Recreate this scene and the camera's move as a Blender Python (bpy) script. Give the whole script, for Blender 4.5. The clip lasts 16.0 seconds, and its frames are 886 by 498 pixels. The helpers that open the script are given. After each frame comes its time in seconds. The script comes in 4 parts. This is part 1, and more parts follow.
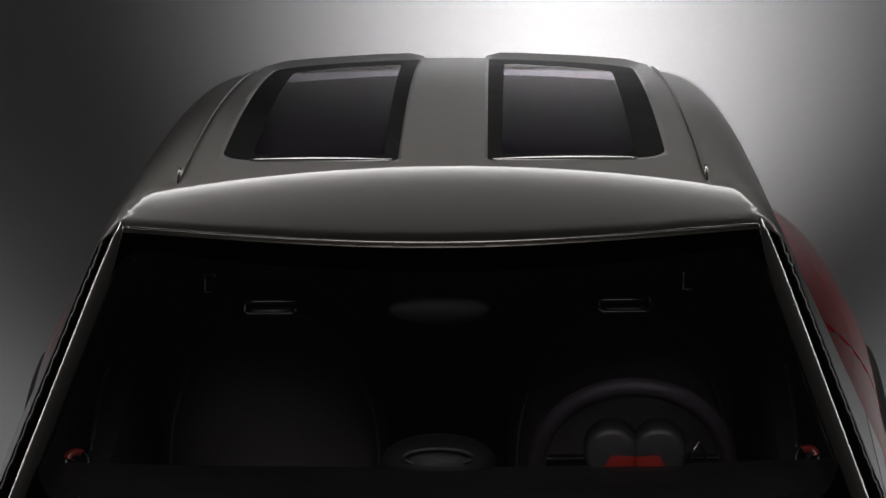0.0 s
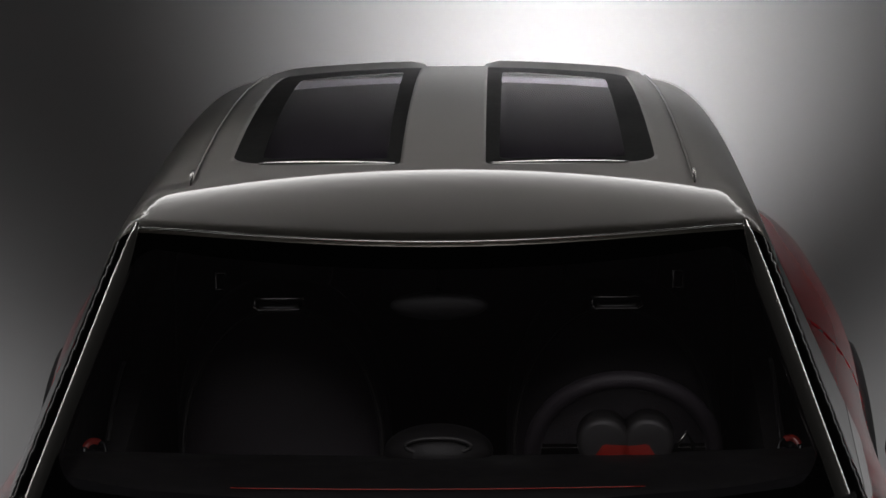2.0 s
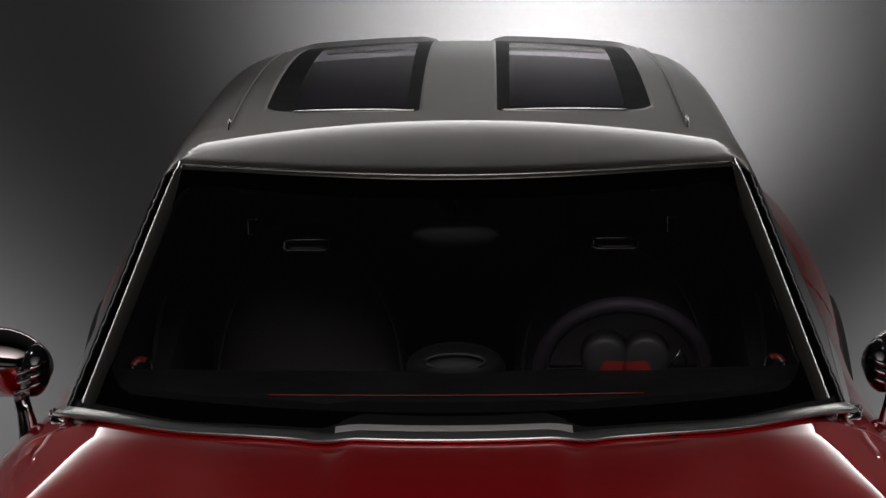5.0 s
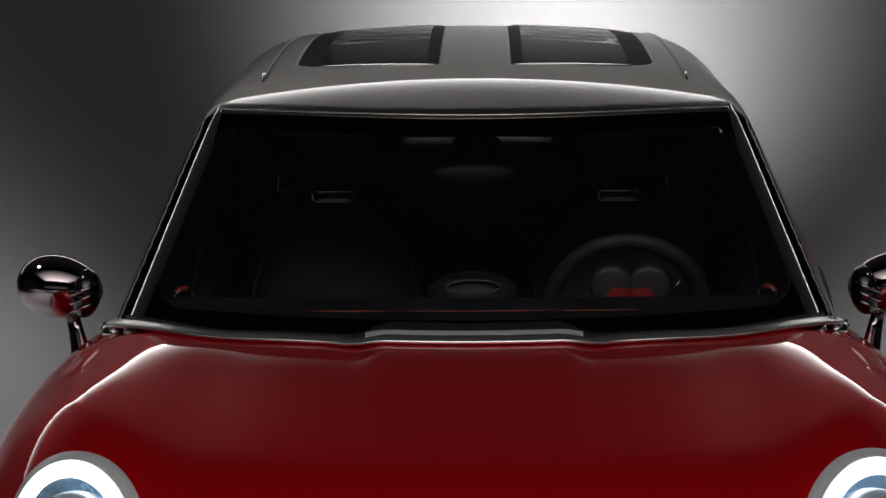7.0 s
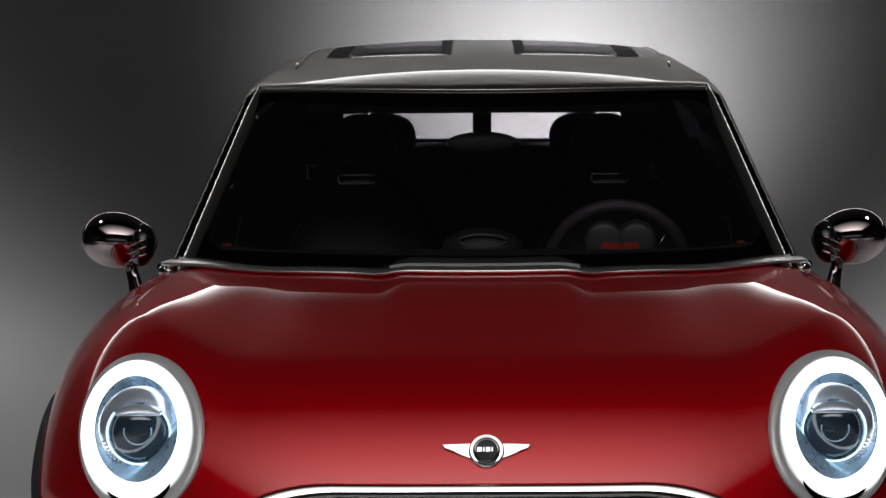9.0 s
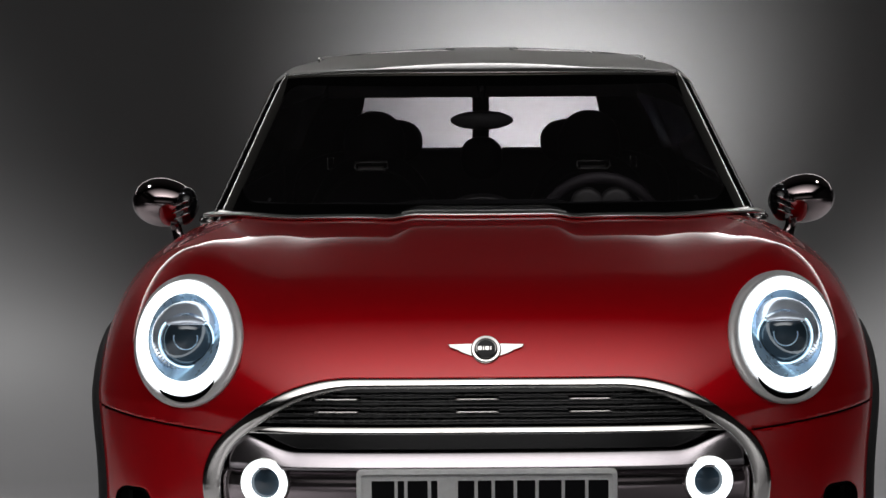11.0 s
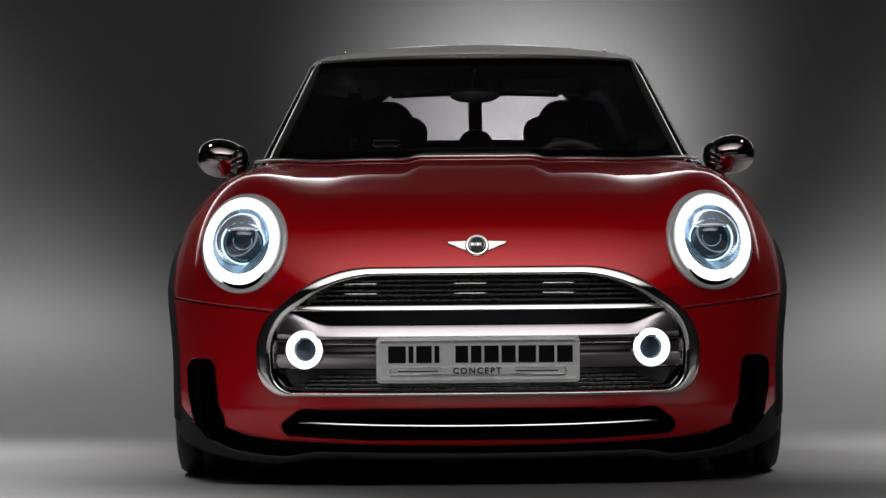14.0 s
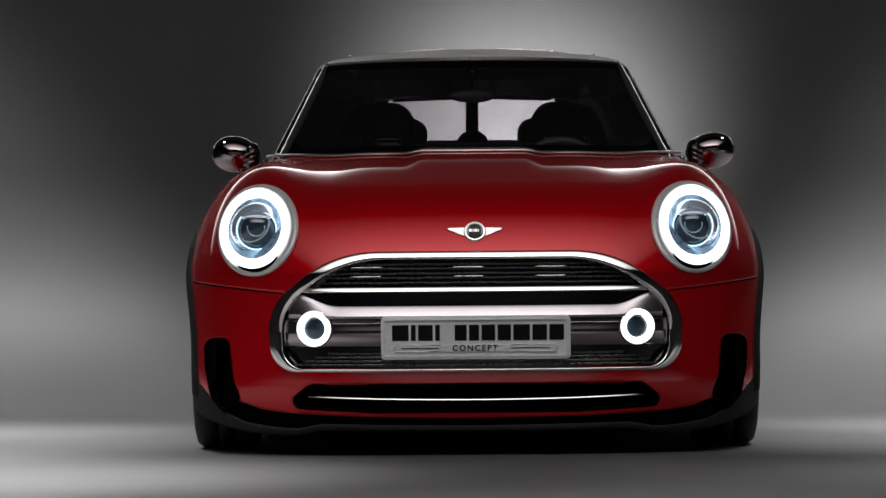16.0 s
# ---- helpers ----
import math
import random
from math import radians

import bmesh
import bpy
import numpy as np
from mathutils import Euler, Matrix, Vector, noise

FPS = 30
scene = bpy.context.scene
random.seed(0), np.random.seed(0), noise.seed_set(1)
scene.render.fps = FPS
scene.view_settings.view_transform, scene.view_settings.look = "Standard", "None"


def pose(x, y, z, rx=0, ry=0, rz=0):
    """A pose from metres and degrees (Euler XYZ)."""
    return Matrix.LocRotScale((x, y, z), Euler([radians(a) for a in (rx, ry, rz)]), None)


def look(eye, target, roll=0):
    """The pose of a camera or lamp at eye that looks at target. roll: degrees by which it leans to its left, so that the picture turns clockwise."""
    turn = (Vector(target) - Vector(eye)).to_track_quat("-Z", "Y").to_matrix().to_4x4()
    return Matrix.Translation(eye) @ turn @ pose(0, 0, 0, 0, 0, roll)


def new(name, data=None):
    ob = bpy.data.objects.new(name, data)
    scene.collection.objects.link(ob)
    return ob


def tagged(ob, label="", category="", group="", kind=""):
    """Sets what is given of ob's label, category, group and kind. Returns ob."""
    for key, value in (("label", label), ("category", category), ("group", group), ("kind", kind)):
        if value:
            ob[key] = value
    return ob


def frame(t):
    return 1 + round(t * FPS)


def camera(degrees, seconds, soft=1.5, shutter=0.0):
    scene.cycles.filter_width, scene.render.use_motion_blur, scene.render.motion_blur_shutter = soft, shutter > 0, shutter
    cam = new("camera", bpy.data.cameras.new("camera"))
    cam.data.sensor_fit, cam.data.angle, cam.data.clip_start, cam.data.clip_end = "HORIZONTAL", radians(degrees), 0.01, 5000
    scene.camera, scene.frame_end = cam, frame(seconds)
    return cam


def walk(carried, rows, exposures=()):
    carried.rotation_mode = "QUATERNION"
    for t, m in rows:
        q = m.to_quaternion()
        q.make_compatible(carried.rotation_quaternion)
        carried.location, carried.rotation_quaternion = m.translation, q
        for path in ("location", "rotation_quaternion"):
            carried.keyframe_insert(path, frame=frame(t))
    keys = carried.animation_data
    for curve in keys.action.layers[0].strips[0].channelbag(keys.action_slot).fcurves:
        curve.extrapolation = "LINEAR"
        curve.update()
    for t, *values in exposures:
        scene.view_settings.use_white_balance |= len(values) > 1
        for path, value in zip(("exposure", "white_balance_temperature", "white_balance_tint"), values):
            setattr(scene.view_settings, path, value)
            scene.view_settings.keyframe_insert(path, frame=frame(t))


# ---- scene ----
# camera: path start
cam = camera(10.0, 16.0)
walk(cam, [
    (0, look((0.1547, -6.3533, 3.2233), (0.0814, -2.4654, 2.2859), -0.572)),
    (0.5, look((0.1582, -6.4541, 3.2455), (0.0840, -2.5661, 2.3084), -0.528)),
    (1, look((0.1648, -6.5578, 3.2641), (0.0884, -2.6693, 2.3296), -0.532)),
    (1.5, look((0.1665, -6.6555, 3.2831), (0.0904, -2.7665, 2.3503), -0.571)),
    (2, look((0.1726, -6.7645, 3.3093), (0.0946, -2.8755, 2.3770), -0.573)),
    (2.5, look((0.1755, -6.8635, 3.3194), (0.0969, -2.9733, 2.3920), -0.614)),
    (3, look((0.1783, -6.9896, 3.3160), (0.0984, -3.0972, 2.3981), -0.632)),
    (3.5, look((0.1616, -7.1189, 3.2934), (0.0878, -3.2232, 2.3891), -0.601)),
    (6, look((0.0894, -8.1080, 3.0639), (0.0348, -4.1865, 2.2769), -0.447)),
    (6.5, look((0.0678, -8.3255, 2.9603), (0.0188, -4.3953, 2.2177), -0.398)),
    (7, look((0.0405, -8.5574, 2.8506), (-0.0007, -4.6190, 2.1525), -0.352)),
    (7.5, look((0.0103, -8.8111, 2.7239), (-0.0218, -4.8637, 2.0787), -0.322)),
    (8, look((-0.0039, -9.2571, 2.6221), (-0.0322, -5.3012, 2.0302), -0.308)),
    (10.5, look((-0.0427, -11.2845, 1.9504), (-0.0617, -7.2980, 1.6234), -0.373)),
    (11, look((-0.0420, -11.8347, 1.7786), (-0.0614, -7.8439, 1.5084), -0.393)),
    (11.5, look((-0.0427, -12.3813, 1.6055), (-0.0616, -8.3873, 1.3864), -0.416)),
    (12, look((-0.0426, -13.0152, 1.4275), (-0.0609, -9.0189, 1.2575), -0.458)),
    (12.5, look((-0.0339, -13.6446, 1.2713), (-0.0544, -9.6468, 1.1420), -0.468)),
    (13, look((-0.0285, -14.3363, 1.1274), (-0.0492, -10.3375, 1.0321), -0.481)),
    (13.5, look((-0.0152, -14.8650, 1.0001), (-0.0388, -10.8657, 0.9324), -0.481)),
    (14, look((-0.0124, -15.2747, 0.9019), (-0.0361, -11.2750, 0.8546), -0.484)),
    (14.5, look((-0.0186, -15.5853, 0.8438), (-0.0401, -11.5856, 0.8081), -0.465)),
    (15, look((-0.0147, -15.8951, 0.7881), (-0.0367, -11.8953, 0.7635), -0.453)),
    (15.5, look((-0.0365, -16.1849, 0.7523), (-0.0532, -12.1850, 0.7346), -0.467)),
    (16, look((-0.0379, -16.3988, 0.7321), (-0.0540, -12.3989, 0.7180), -0.479)),
])
# camera: path end

# ---- light ----
world = bpy.data.worlds.new("studio_dark")
scene.world = world
world.use_nodes = True
world.node_tree.nodes["Background"].inputs[0].default_value = (0.5, 0.5, 0.55, 1)
world.node_tree.nodes["Background"].inputs[1].default_value = 0.004
scene.view_settings.exposure = 0.0


def lamp_spot(name, eye, target, watts, size, blend, radius, colour=(1, 0.985, 0.985)):
    d = bpy.data.lights.new(name, "SPOT")
    d.energy, d.spot_size, d.spot_blend, d.shadow_soft_size, d.color = watts, radians(size), blend, radius, colour
    ob = new(name, d)
    ob.matrix_world = look(eye, target)
    return ob


# a spot hidden behind the car throws the glow on the backdrop
lamp_spot("backdrop_spotlight", (0.22, 3.90, 0.94), (0.22, 4.72, 1.10), 185, 106, 1.0, 0.16)
# unseen fill spots, added over both sides to brighten the floor
for side, rear, middle, front, out in ((-1, 900, 2300, 3300, 2.25), (1, 1150, 1700, 800, 2.8)):
    lamp_spot("floor_spotlight", (side * 2.6, 3.45, 3.9), (side * 2.45, 3.5, 0.0), rear, 60, 0.55, 0.25)
    lamp_spot("floor_spotlight", (side * 2.45, 1.6, 3.9), (side * 2.4, 1.6, 0.0), middle, 60, 1.0, 0.25)
    lamp_spot("floor_spotlight", (side * out, -1.1, 3.9), (side * out, -1.1, 0.0), front, 60, 1.0, 0.25)
# added fill farther forward, also for the floor mirrored in the chrome
for side in (-1, 1):
    lamp_spot("floor_spotlight", (side * 5.6, -4.6, 4.5), (side * 5.6, -4.6, 0.0), 4500, 80, 1.0, 0.3)
lamp_spot("floor_spotlight", (0.0, -8.2, 5.8), (0.0, -8.4, 0.0), 9000, 84, 1.0, 0.4)


# ---- materials ----
def mat(name, colour, rough=0.5, metal=0.0, coat=0.0, grain=0.0, scale=40.0, bump=0.0, emit=None, power=0.0, spec=0.5):
    """A painted, plastic or metal surface with colour and gloss that vary at two scales."""
    m = bpy.data.materials.new(name)
    m.use_nodes = True
    n, l = m.node_tree.nodes, m.node_tree.links
    b = n["Principled BSDF"]
    b.inputs["Base Color"].default_value = (*colour, 1)
    b.inputs["Roughness"].default_value = rough
    b.inputs["Metallic"].default_value = metal
    b.inputs["Coat Weight"].default_value = coat
    b.inputs["Coat Roughness"].default_value = 0.02
    b.inputs["Specular IOR Level"].default_value = spec
    if emit:
        b.inputs["Emission Color"].default_value = (*emit, 1)
        b.inputs["Emission Strength"].default_value = power
    if grain or bump:
        co = n.new("ShaderNodeTexCoord")
        fine, broad = n.new("ShaderNodeTexNoise"), n.new("ShaderNodeTexNoise")
        fine.inputs["Scale"].default_value, broad.inputs["Scale"].default_value = scale, scale * 0.06
        fine.inputs["Detail"].default_value = 5
        add = n.new("ShaderNodeMath")
        add.operation = "ADD"
        for tex, slot in ((fine, 0), (broad, 1)):
            l.new(co.outputs["Object"], tex.inputs["Vector"])
            l.new(tex.outputs["Fac"], add.inputs[slot])
        ramp = n.new("ShaderNodeMapRange")
        ramp.inputs["From Min"].default_value, ramp.inputs["From Max"].default_value = 0.6, 1.4
        ramp.inputs["To Min"].default_value, ramp.inputs["To Max"].default_value = 1 - grain, 1 + grain
        l.new(add.outputs[0], ramp.inputs["Value"])
        tint = n.new("ShaderNodeVectorMath")
        tint.operation = "SCALE"
        tint.inputs[0].default_value = colour
        l.new(ramp.outputs["Result"], tint.inputs["Scale"])
        l.new(tint.outputs["Vector"], b.inputs["Base Color"])
        r2 = n.new("ShaderNodeMath")
        r2.operation = "MULTIPLY"
        r2.inputs[1].default_value = rough
        l.new(ramp.outputs["Result"], r2.inputs[0])
        l.new(r2.outputs[0], b.inputs["Roughness"])
        if bump:
            bp = n.new("ShaderNodeBump")
            bp.inputs["Strength"].default_value, bp.inputs["Distance"].default_value = bump, 0.002
            l.new(fine.outputs["Fac"], bp.inputs["Height"])
            l.new(bp.outputs["Normal"], b.inputs["Normal"])
    return m


def glass(name, tint, gloss=0.02, shine=0.94, haze=0.0):
    """A thin sheet of tinted glass: it lets light straight through and mirrors at a glance."""
    m = bpy.data.materials.new(name)
    m.use_nodes = True
    n, l = m.node_tree.nodes, m.node_tree.links
    n.remove(n["Principled BSDF"])
    clear, shiny, mix = n.new("ShaderNodeBsdfTransparent"), n.new("ShaderNodeBsdfGlossy"), n.new("ShaderNodeMixShader")
    facing, power, scale = n.new("ShaderNodeLayerWeight"), n.new("ShaderNodeMath"), n.new("ShaderNodeMath")
    clear.inputs[0].default_value = (*tint, 1)
    shiny.inputs["Roughness"].default_value = gloss
    facing.inputs["Blend"].default_value = 0.5
    power.operation, power.inputs[1].default_value = "POWER", 5
    scale.operation, scale.inputs[1].default_value, scale.inputs[2].default_value = "MULTIPLY_ADD", shine, 0.045 * shine
    l.new(facing.outputs["Facing"], power.inputs[0])
    l.new(power.outputs[0], scale.inputs[0])
    l.new(scale.outputs[0], mix.inputs[0])
    l.new(clear.outputs[0], mix.inputs[1])
    l.new(shiny.outputs[0], mix.inputs[2])
    # haze of mirrored light, put in as a faint pale diffuse layer
    veil, cover = n.new("ShaderNodeBsdfDiffuse"), n.new("ShaderNodeMixShader")
    veil.inputs[0].default_value = (0.60, 0.50, 0.54, 1)
    cover.inputs[0].default_value = haze
    l.new(mix.outputs[0], cover.inputs[1])
    l.new(veil.outputs[0], cover.inputs[2])
    l.new(cover.outputs[0], n["Material Output"].inputs[0])
    return m


def lit(name, colour, power):
    m = bpy.data.materials.new(name)
    m.use_nodes = True
    n, l = m.node_tree.nodes, m.node_tree.links
    n.remove(n["Principled BSDF"])
    e = n.new("ShaderNodeEmission")
    e.inputs[0].default_value, e.inputs[1].default_value = (*colour, 1), power
    l.new(e.outputs[0], n["Material Output"].inputs[0])
    return m


RED = mat("red_metallic_paint", (0.50, 0.0028, 0.0080), 0.42, 0.55, 0.85, 0.03, 900, 0.0, spec=0.0)
ROOF = mat("bronze_grey_metallic_paint", (0.118, 0.108, 0.093), 0.38, 0.85, 0.4, 0.015, 900, spec=0.1)
CHROME = mat("polished_chrome", (0.82, 0.80, 0.78), 0.06, 1.0, 0, 0.04, 30)
LILAC = mat("lilac_grey_satin_metal", (0.46, 0.425, 0.45), 0.24, 1.0, 0, 0.05, 60)
COWLBAR = mat("satin_aluminium", (0.86, 0.85, 0.84), 0.30, 1.0, 0, 0.04, 60)
SLAT = mat("dark_grey_slat_plastic", (0.022, 0.022, 0.023), 0.28, 0.0, 0.2, 0.1, 80)
SATIN = mat("satin_silver_trim", (0.62, 0.60, 0.58), 0.22, 1.0, 0, 0.06, 60)
DARKCHROME = mat("smoked_chrome", (0.30, 0.245, 0.25), 0.05, 1.0, 0.4, 0.05, 30)
PILLAR = mat("bronze_grey_satin_metal", (0.62, 0.60, 0.56), 0.15, 1.0, 0.5, 0.05, 60)
GUNMETAL = mat("gunmetal_panel_paint", (0.36, 0.31, 0.33), 0.09, 0.95, 0.2, 0.06, 200)
BLACK = mat("black_gloss_plastic", (0.006, 0.006, 0.007), 0.12, 0.0, 0.3, 0.1, 80)
MATT = mat("black_textured_plastic", (0.014, 0.014, 0.015), 0.55, 0.0, 0.0, 0.25, 300, 0.3)
CLAD = mat("dark_grey_cladding_plastic", (0.020, 0.020, 0.021), 0.7, 0, 0, 0.2, 300, 0.25, spec=0.14)
GAP = mat("black_panel_gap", (0.002, 0.002, 0.002), 0.8, 0, 0, 0.1, 100, spec=0.0)
RUBBER = mat("tyre_rubber", (0.012, 0.012, 0.012), 0.7, 0, 0, 0.25, 200, 0.3)
LEATHER = mat("black_leather", (0.040, 0.034, 0.040), 0.50, 0, 0, 0.2, 260, 0.5)
FABRIC = mat("black_headliner", (0.025, 0.023, 0.024), 0.9, 0, 0, 0.2, 500, 0.3)
BLIND = mat("grey_blind_fabric", (0.12, 0.11, 0.125), 0.9, 0, 0, 0.1, 300, 0.2)
REDTRIM = mat("red_lacquer_trim", (0.36, 0.02, 0.012), 0.25, 0, 0.6, 0.1, 80)
FRIT = mat("black_ceramic_band", (0.002, 0.002, 0.002), 0.10, 0, 0, 0.1, 100, spec=0.03)
# a little painted haze lifts the dark pane
WSGLASS = glass("windscreen_glass", (0.88, 0.87, 0.89), haze=0.004)
ROOFBAND = mat("black_printed_glass_edge", (0.003, 0.003, 0.003), 0.35, 0, 0, 0.1, 100, spec=0.005)
ROOFGLASS = glass("dark_roof_glass", (0.50, 0.47, 0.53), 0.02, 0.4)
SIDEGLASS = glass("privacy_glass", (0.012, 0.012, 0.013))
REARGLASS = glass("rear_glass", (0.80, 0.78, 0.80))
DRL = lit("white_light_guide", (0.90, 0.96, 1.0), 2.4)
BEZEL = mat("bright_satin_bezel", (0.66, 0.65, 0.65), 0.40, 0.35, 0, 0.05, 60)
BLUE = mat("blue_tinted_reflector", (0.52, 0.74, 0.95), 0.28, 0.6, 0.5, 0.1, 40)
BROW = mat("blue_grey_reflector", (0.72, 0.80, 0.92), 0.22, 0.6, 0.2, 0.1, 40)
GUIDE = lit("pale_blue_light_guide", (0.62, 0.86, 1.0), 1.7)
POD = mat("dark_grey_metal", (0.055, 0.053, 0.053), 0.45, 0.4, 0, 0.15, 80)
DASH = mat("black_soft_plastic", (0.013, 0.012, 0.0125), 0.55, 0, 0, 0.2, 260, 0.4)
LENS = mat("dark_projector_glass", (0.03, 0.05, 0.07), 0.03, 0.2, 1.0, 0.1, 20)
PLATE = mat("brushed_silver_plate", (0.80, 0.80, 0.80), 0.38, 0.05, 0, 0.12, 60, 0.1)
PLATEDARK = mat("black_plate_print", (0.008, 0.008, 0.009), 0.5, 0, 0, 0.1, 60, spec=0.1)
FLOORM = mat("grey_studio_floor", (0.09, 0.09, 0.0915), 0.55, 0, 0, 0.05, 3.0, 0.05, spec=0.35)
CEIL = mat("black_studio_paint", (0.07, 0.07, 0.07), 0.9, 0, 0, 0.15, 4.0, 0.1)


# ---- mesh helpers ----
def mesh_of(name, verts, faces, smooth=True, weld=False):
    me = bpy.data.meshes.new(name)
    me.from_pydata([tuple(map(float, v)) for v in verts], [], [tuple(map(int, f)) for f in faces])
    me.validate()
    bm = bmesh.new()
    bm.from_mesh(me)
    if weld:
        bmesh.ops.remove_doubles(bm, verts=bm.verts, dist=1e-5)
    bmesh.ops.recalc_face_normals(bm, faces=bm.faces)
    for f in bm.faces:
        f.smooth = smooth
    bm.to_mesh(me)
    bm.free()
    return me


def part(name, geo, material, parent, label="", smooth=True, thick=0.0, bevel=0.0, weld=False):
    """Links one mesh, given as vertices and faces, as a part of a thing."""
    me = mesh_of(name, *geo, smooth=smooth, weld=weld)
    me.materials.append(material)
    ob = new(name, me)
    ob.parent = parent
    if label:
        tagged(ob, label)
    if thick:
        s = ob.modifiers.new("thickness", "SOLIDIFY")
        s.thickness, s.offset = thick, -1
    if bevel:
        b = ob.modifiers.new("rounding", "BEVEL")
        b.width, b.segments, b.limit_method = bevel, 2, "ANGLE"
    return ob


def join(*geos):
    verts, faces = [], []
    for v, f in geos:
        k = len(verts)
        verts += list(v)
        faces += [tuple(i + k for i in face) for face in f]
    return verts, faces


def grid(points, close_u=False, close_v=False):
    """Quads over a table of points [u][v]."""
    nu, nv = len(points), len(points[0])
    verts = [p for row in points for p in row]
    faces = []
    for i in range(nu if close_u else nu - 1):
        for j in range(nv if close_v else nv - 1):
            a, b = i * nv, ((i + 1) % nu) * nv
            faces.append((a + j, b + j, b + (j + 1) % nv, a + (j + 1) % nv))
    return verts, faces


def box(x0, x1, y0, y1, z0, z1):
    v = [(x, y, z) for x in (x0, x1) for y in (y0, y1) for z in (z0, z1)]
    return v, [(0, 1, 3, 2), (4, 6, 7, 5), (0, 4, 5, 1), (2, 3, 7, 6), (0, 2, 6, 4), (1, 5, 7, 3)]


def tube(path, radius, sides=10, closed=False, flat=1.0, up=(0, 0, 1)):
    """A round or flattened bar along a path; radius may be a number or one for each point."""
    pts = [Vector(p) for p in path]
    n = len(pts)
    rows = []
    for i, p in enumerate(pts):
        a, b = pts[i - 1] if i or closed else p, pts[(i + 1) % n] if i < n - 1 or closed else p
        t = (b - a).normalized()
        s = t.cross(Vector(up))
        s = s.normalized() if s.length > 1e-4 else Vector((1, 0, 0))
        w = s.cross(t).normalized()
        r = radius if isinstance(radius, (int, float)) else radius[i]
        rows.append([p + s * (r * math.cos(k * math.tau / sides)) + w * (r * flat * math.sin(k * math.tau / sides)) for k in range(sides)])
    v, f = grid(rows, closed, True)
    if not closed:
        f += [tuple(range(sides))[::-1], tuple(range((n - 1) * sides, n * sides))]
    return v, f


def turned(profile, sides=48, m=None):
    """Turns (radius, height) pairs round the z axis and lays the shape at the pose m."""
    rows = [[(r * math.cos(k * math.tau / sides), r * math.sin(k * math.tau / sides), h) for k in range(sides)] for r, h in profile]
    v, f = grid(rows, False, True)
    return ([tuple(m @ Vector(p)) for p in v], f) if m is not None else (v, f)


def moved(geo, m):
    return [tuple(m @ Vector(p)) for p in geo[0]], geo[1]


def rounded(corners, steps=10):
    """A closed outline with rounded corners, from (x, z, radius) rows."""
    out = []
    n = len(corners)
    for i in range(n):
        p, a, b = (Vector(corners[j % n][:2]) for j in (i, i - 1, i + 1))
        r = corners[i][2]
        u, w = (a - p).normalized(), (b - p).normalized()
        half = u.angle(w) / 2
        d = min(r / math.tan(half), (a - p).length * 0.49, (b - p).length * 0.49)
        r = d * math.tan(half)
        c = p + (u + w).normalized() * (r / math.sin(half))
        s, e = p + u * d - c, p + w * d - c
        turn = s.angle_signed(e)
        for k in range(steps + 1):
            v = s.copy()
            v.rotate(Matrix.Rotation(-turn * k / steps, 2))
            out.append(c + v)
    return out


def even(outline, n):
    """n points at even steps along a closed outline."""
    p = np.array([tuple(q) for q in outline])
    p = np.vstack([p, p[:1]])
    d = np.r_[0, np.cumsum(np.linalg.norm(np.diff(p, axis=0), axis=1))]
    s = np.linspace(0, d[-1], n, endpoint=False)
    return np.stack([np.interp(s, d, p[:, k]) for k in range(p.shape[1])], 1)


def inside(outline, x, z):
    """Signed distance to a closed outline, negative inside."""
    p = np.array([tuple(q) for q in outline])
    q = np.roll(p, -1, 0)
    pts = np.stack([np.ravel(x), np.ravel(z)], 1)
    best, odd = np.full(len(pts), 9.0), np.zeros(len(pts), bool)
    for a, b in zip(p, q):
        e = b - a
        if e @ e < 1e-14:
            continue
        t = np.clip(((pts - a) @ e) / (e @ e), 0, 1)
        best = np.minimum(best, np.linalg.norm(pts - a - t[:, None] * e, axis=1))
        cross = (a[1] > pts[:, 1]) != (b[1] > pts[:, 1])
        if abs(e[1]) > 1e-12:
            odd ^= cross & (pts[:, 0] < e[0] * (pts[:, 1] - a[1]) / e[1] + a[0])
    return np.where(odd, -best, best).reshape(np.shape(x))


# ---- the form of the body ----
def smax(a, b, k):
    h = np.maximum(k - np.abs(a - b), 0) / k
    return np.maximum(a, b) + h * h * k / 4


def step(a, b, x):
    t = np.clip((x - a) / (b - a), 0, 1)
    return t * t * (3 - 2 * t)


def nose(x, z):
    """How far back the front of the car lies."""
    ax = np.abs(x)
    return 0.06 + 0.5 * ax**3.4 + 0.35 * np.maximum(z - 0.6, 0) * (0.55 + (ax / 0.7) ** 2 * 0.45) + 1.1 * np.maximum(0.27 - z, 0) ** 2


def hood(x, y):
    ax, d = np.abs(x), 0.95 - y
    h = 0.995 - 0.085 * d - 0.17 * np.maximum(d, 0) ** 2 - 0.03 * ax**2
    h = h + 0.028 * np.exp(-(((ax - 0.70) / 0.13) ** 2) - ((y - 0.48) / 0.30) ** 2)
    h = h - 0.014 * np.exp(-(((ax - 0.50) / 0.10) ** 2) - ((y - 0.62) / 0.35) ** 2)
    return h + 0.012 * (1 - step(0.165, 0.235, ax)) * step(0.45, 0.82, y)


def taper(y):
    """The body grows slightly narrower from nose to tail."""
    return (16.38 + y) / (7.44 + y) / 2.0432


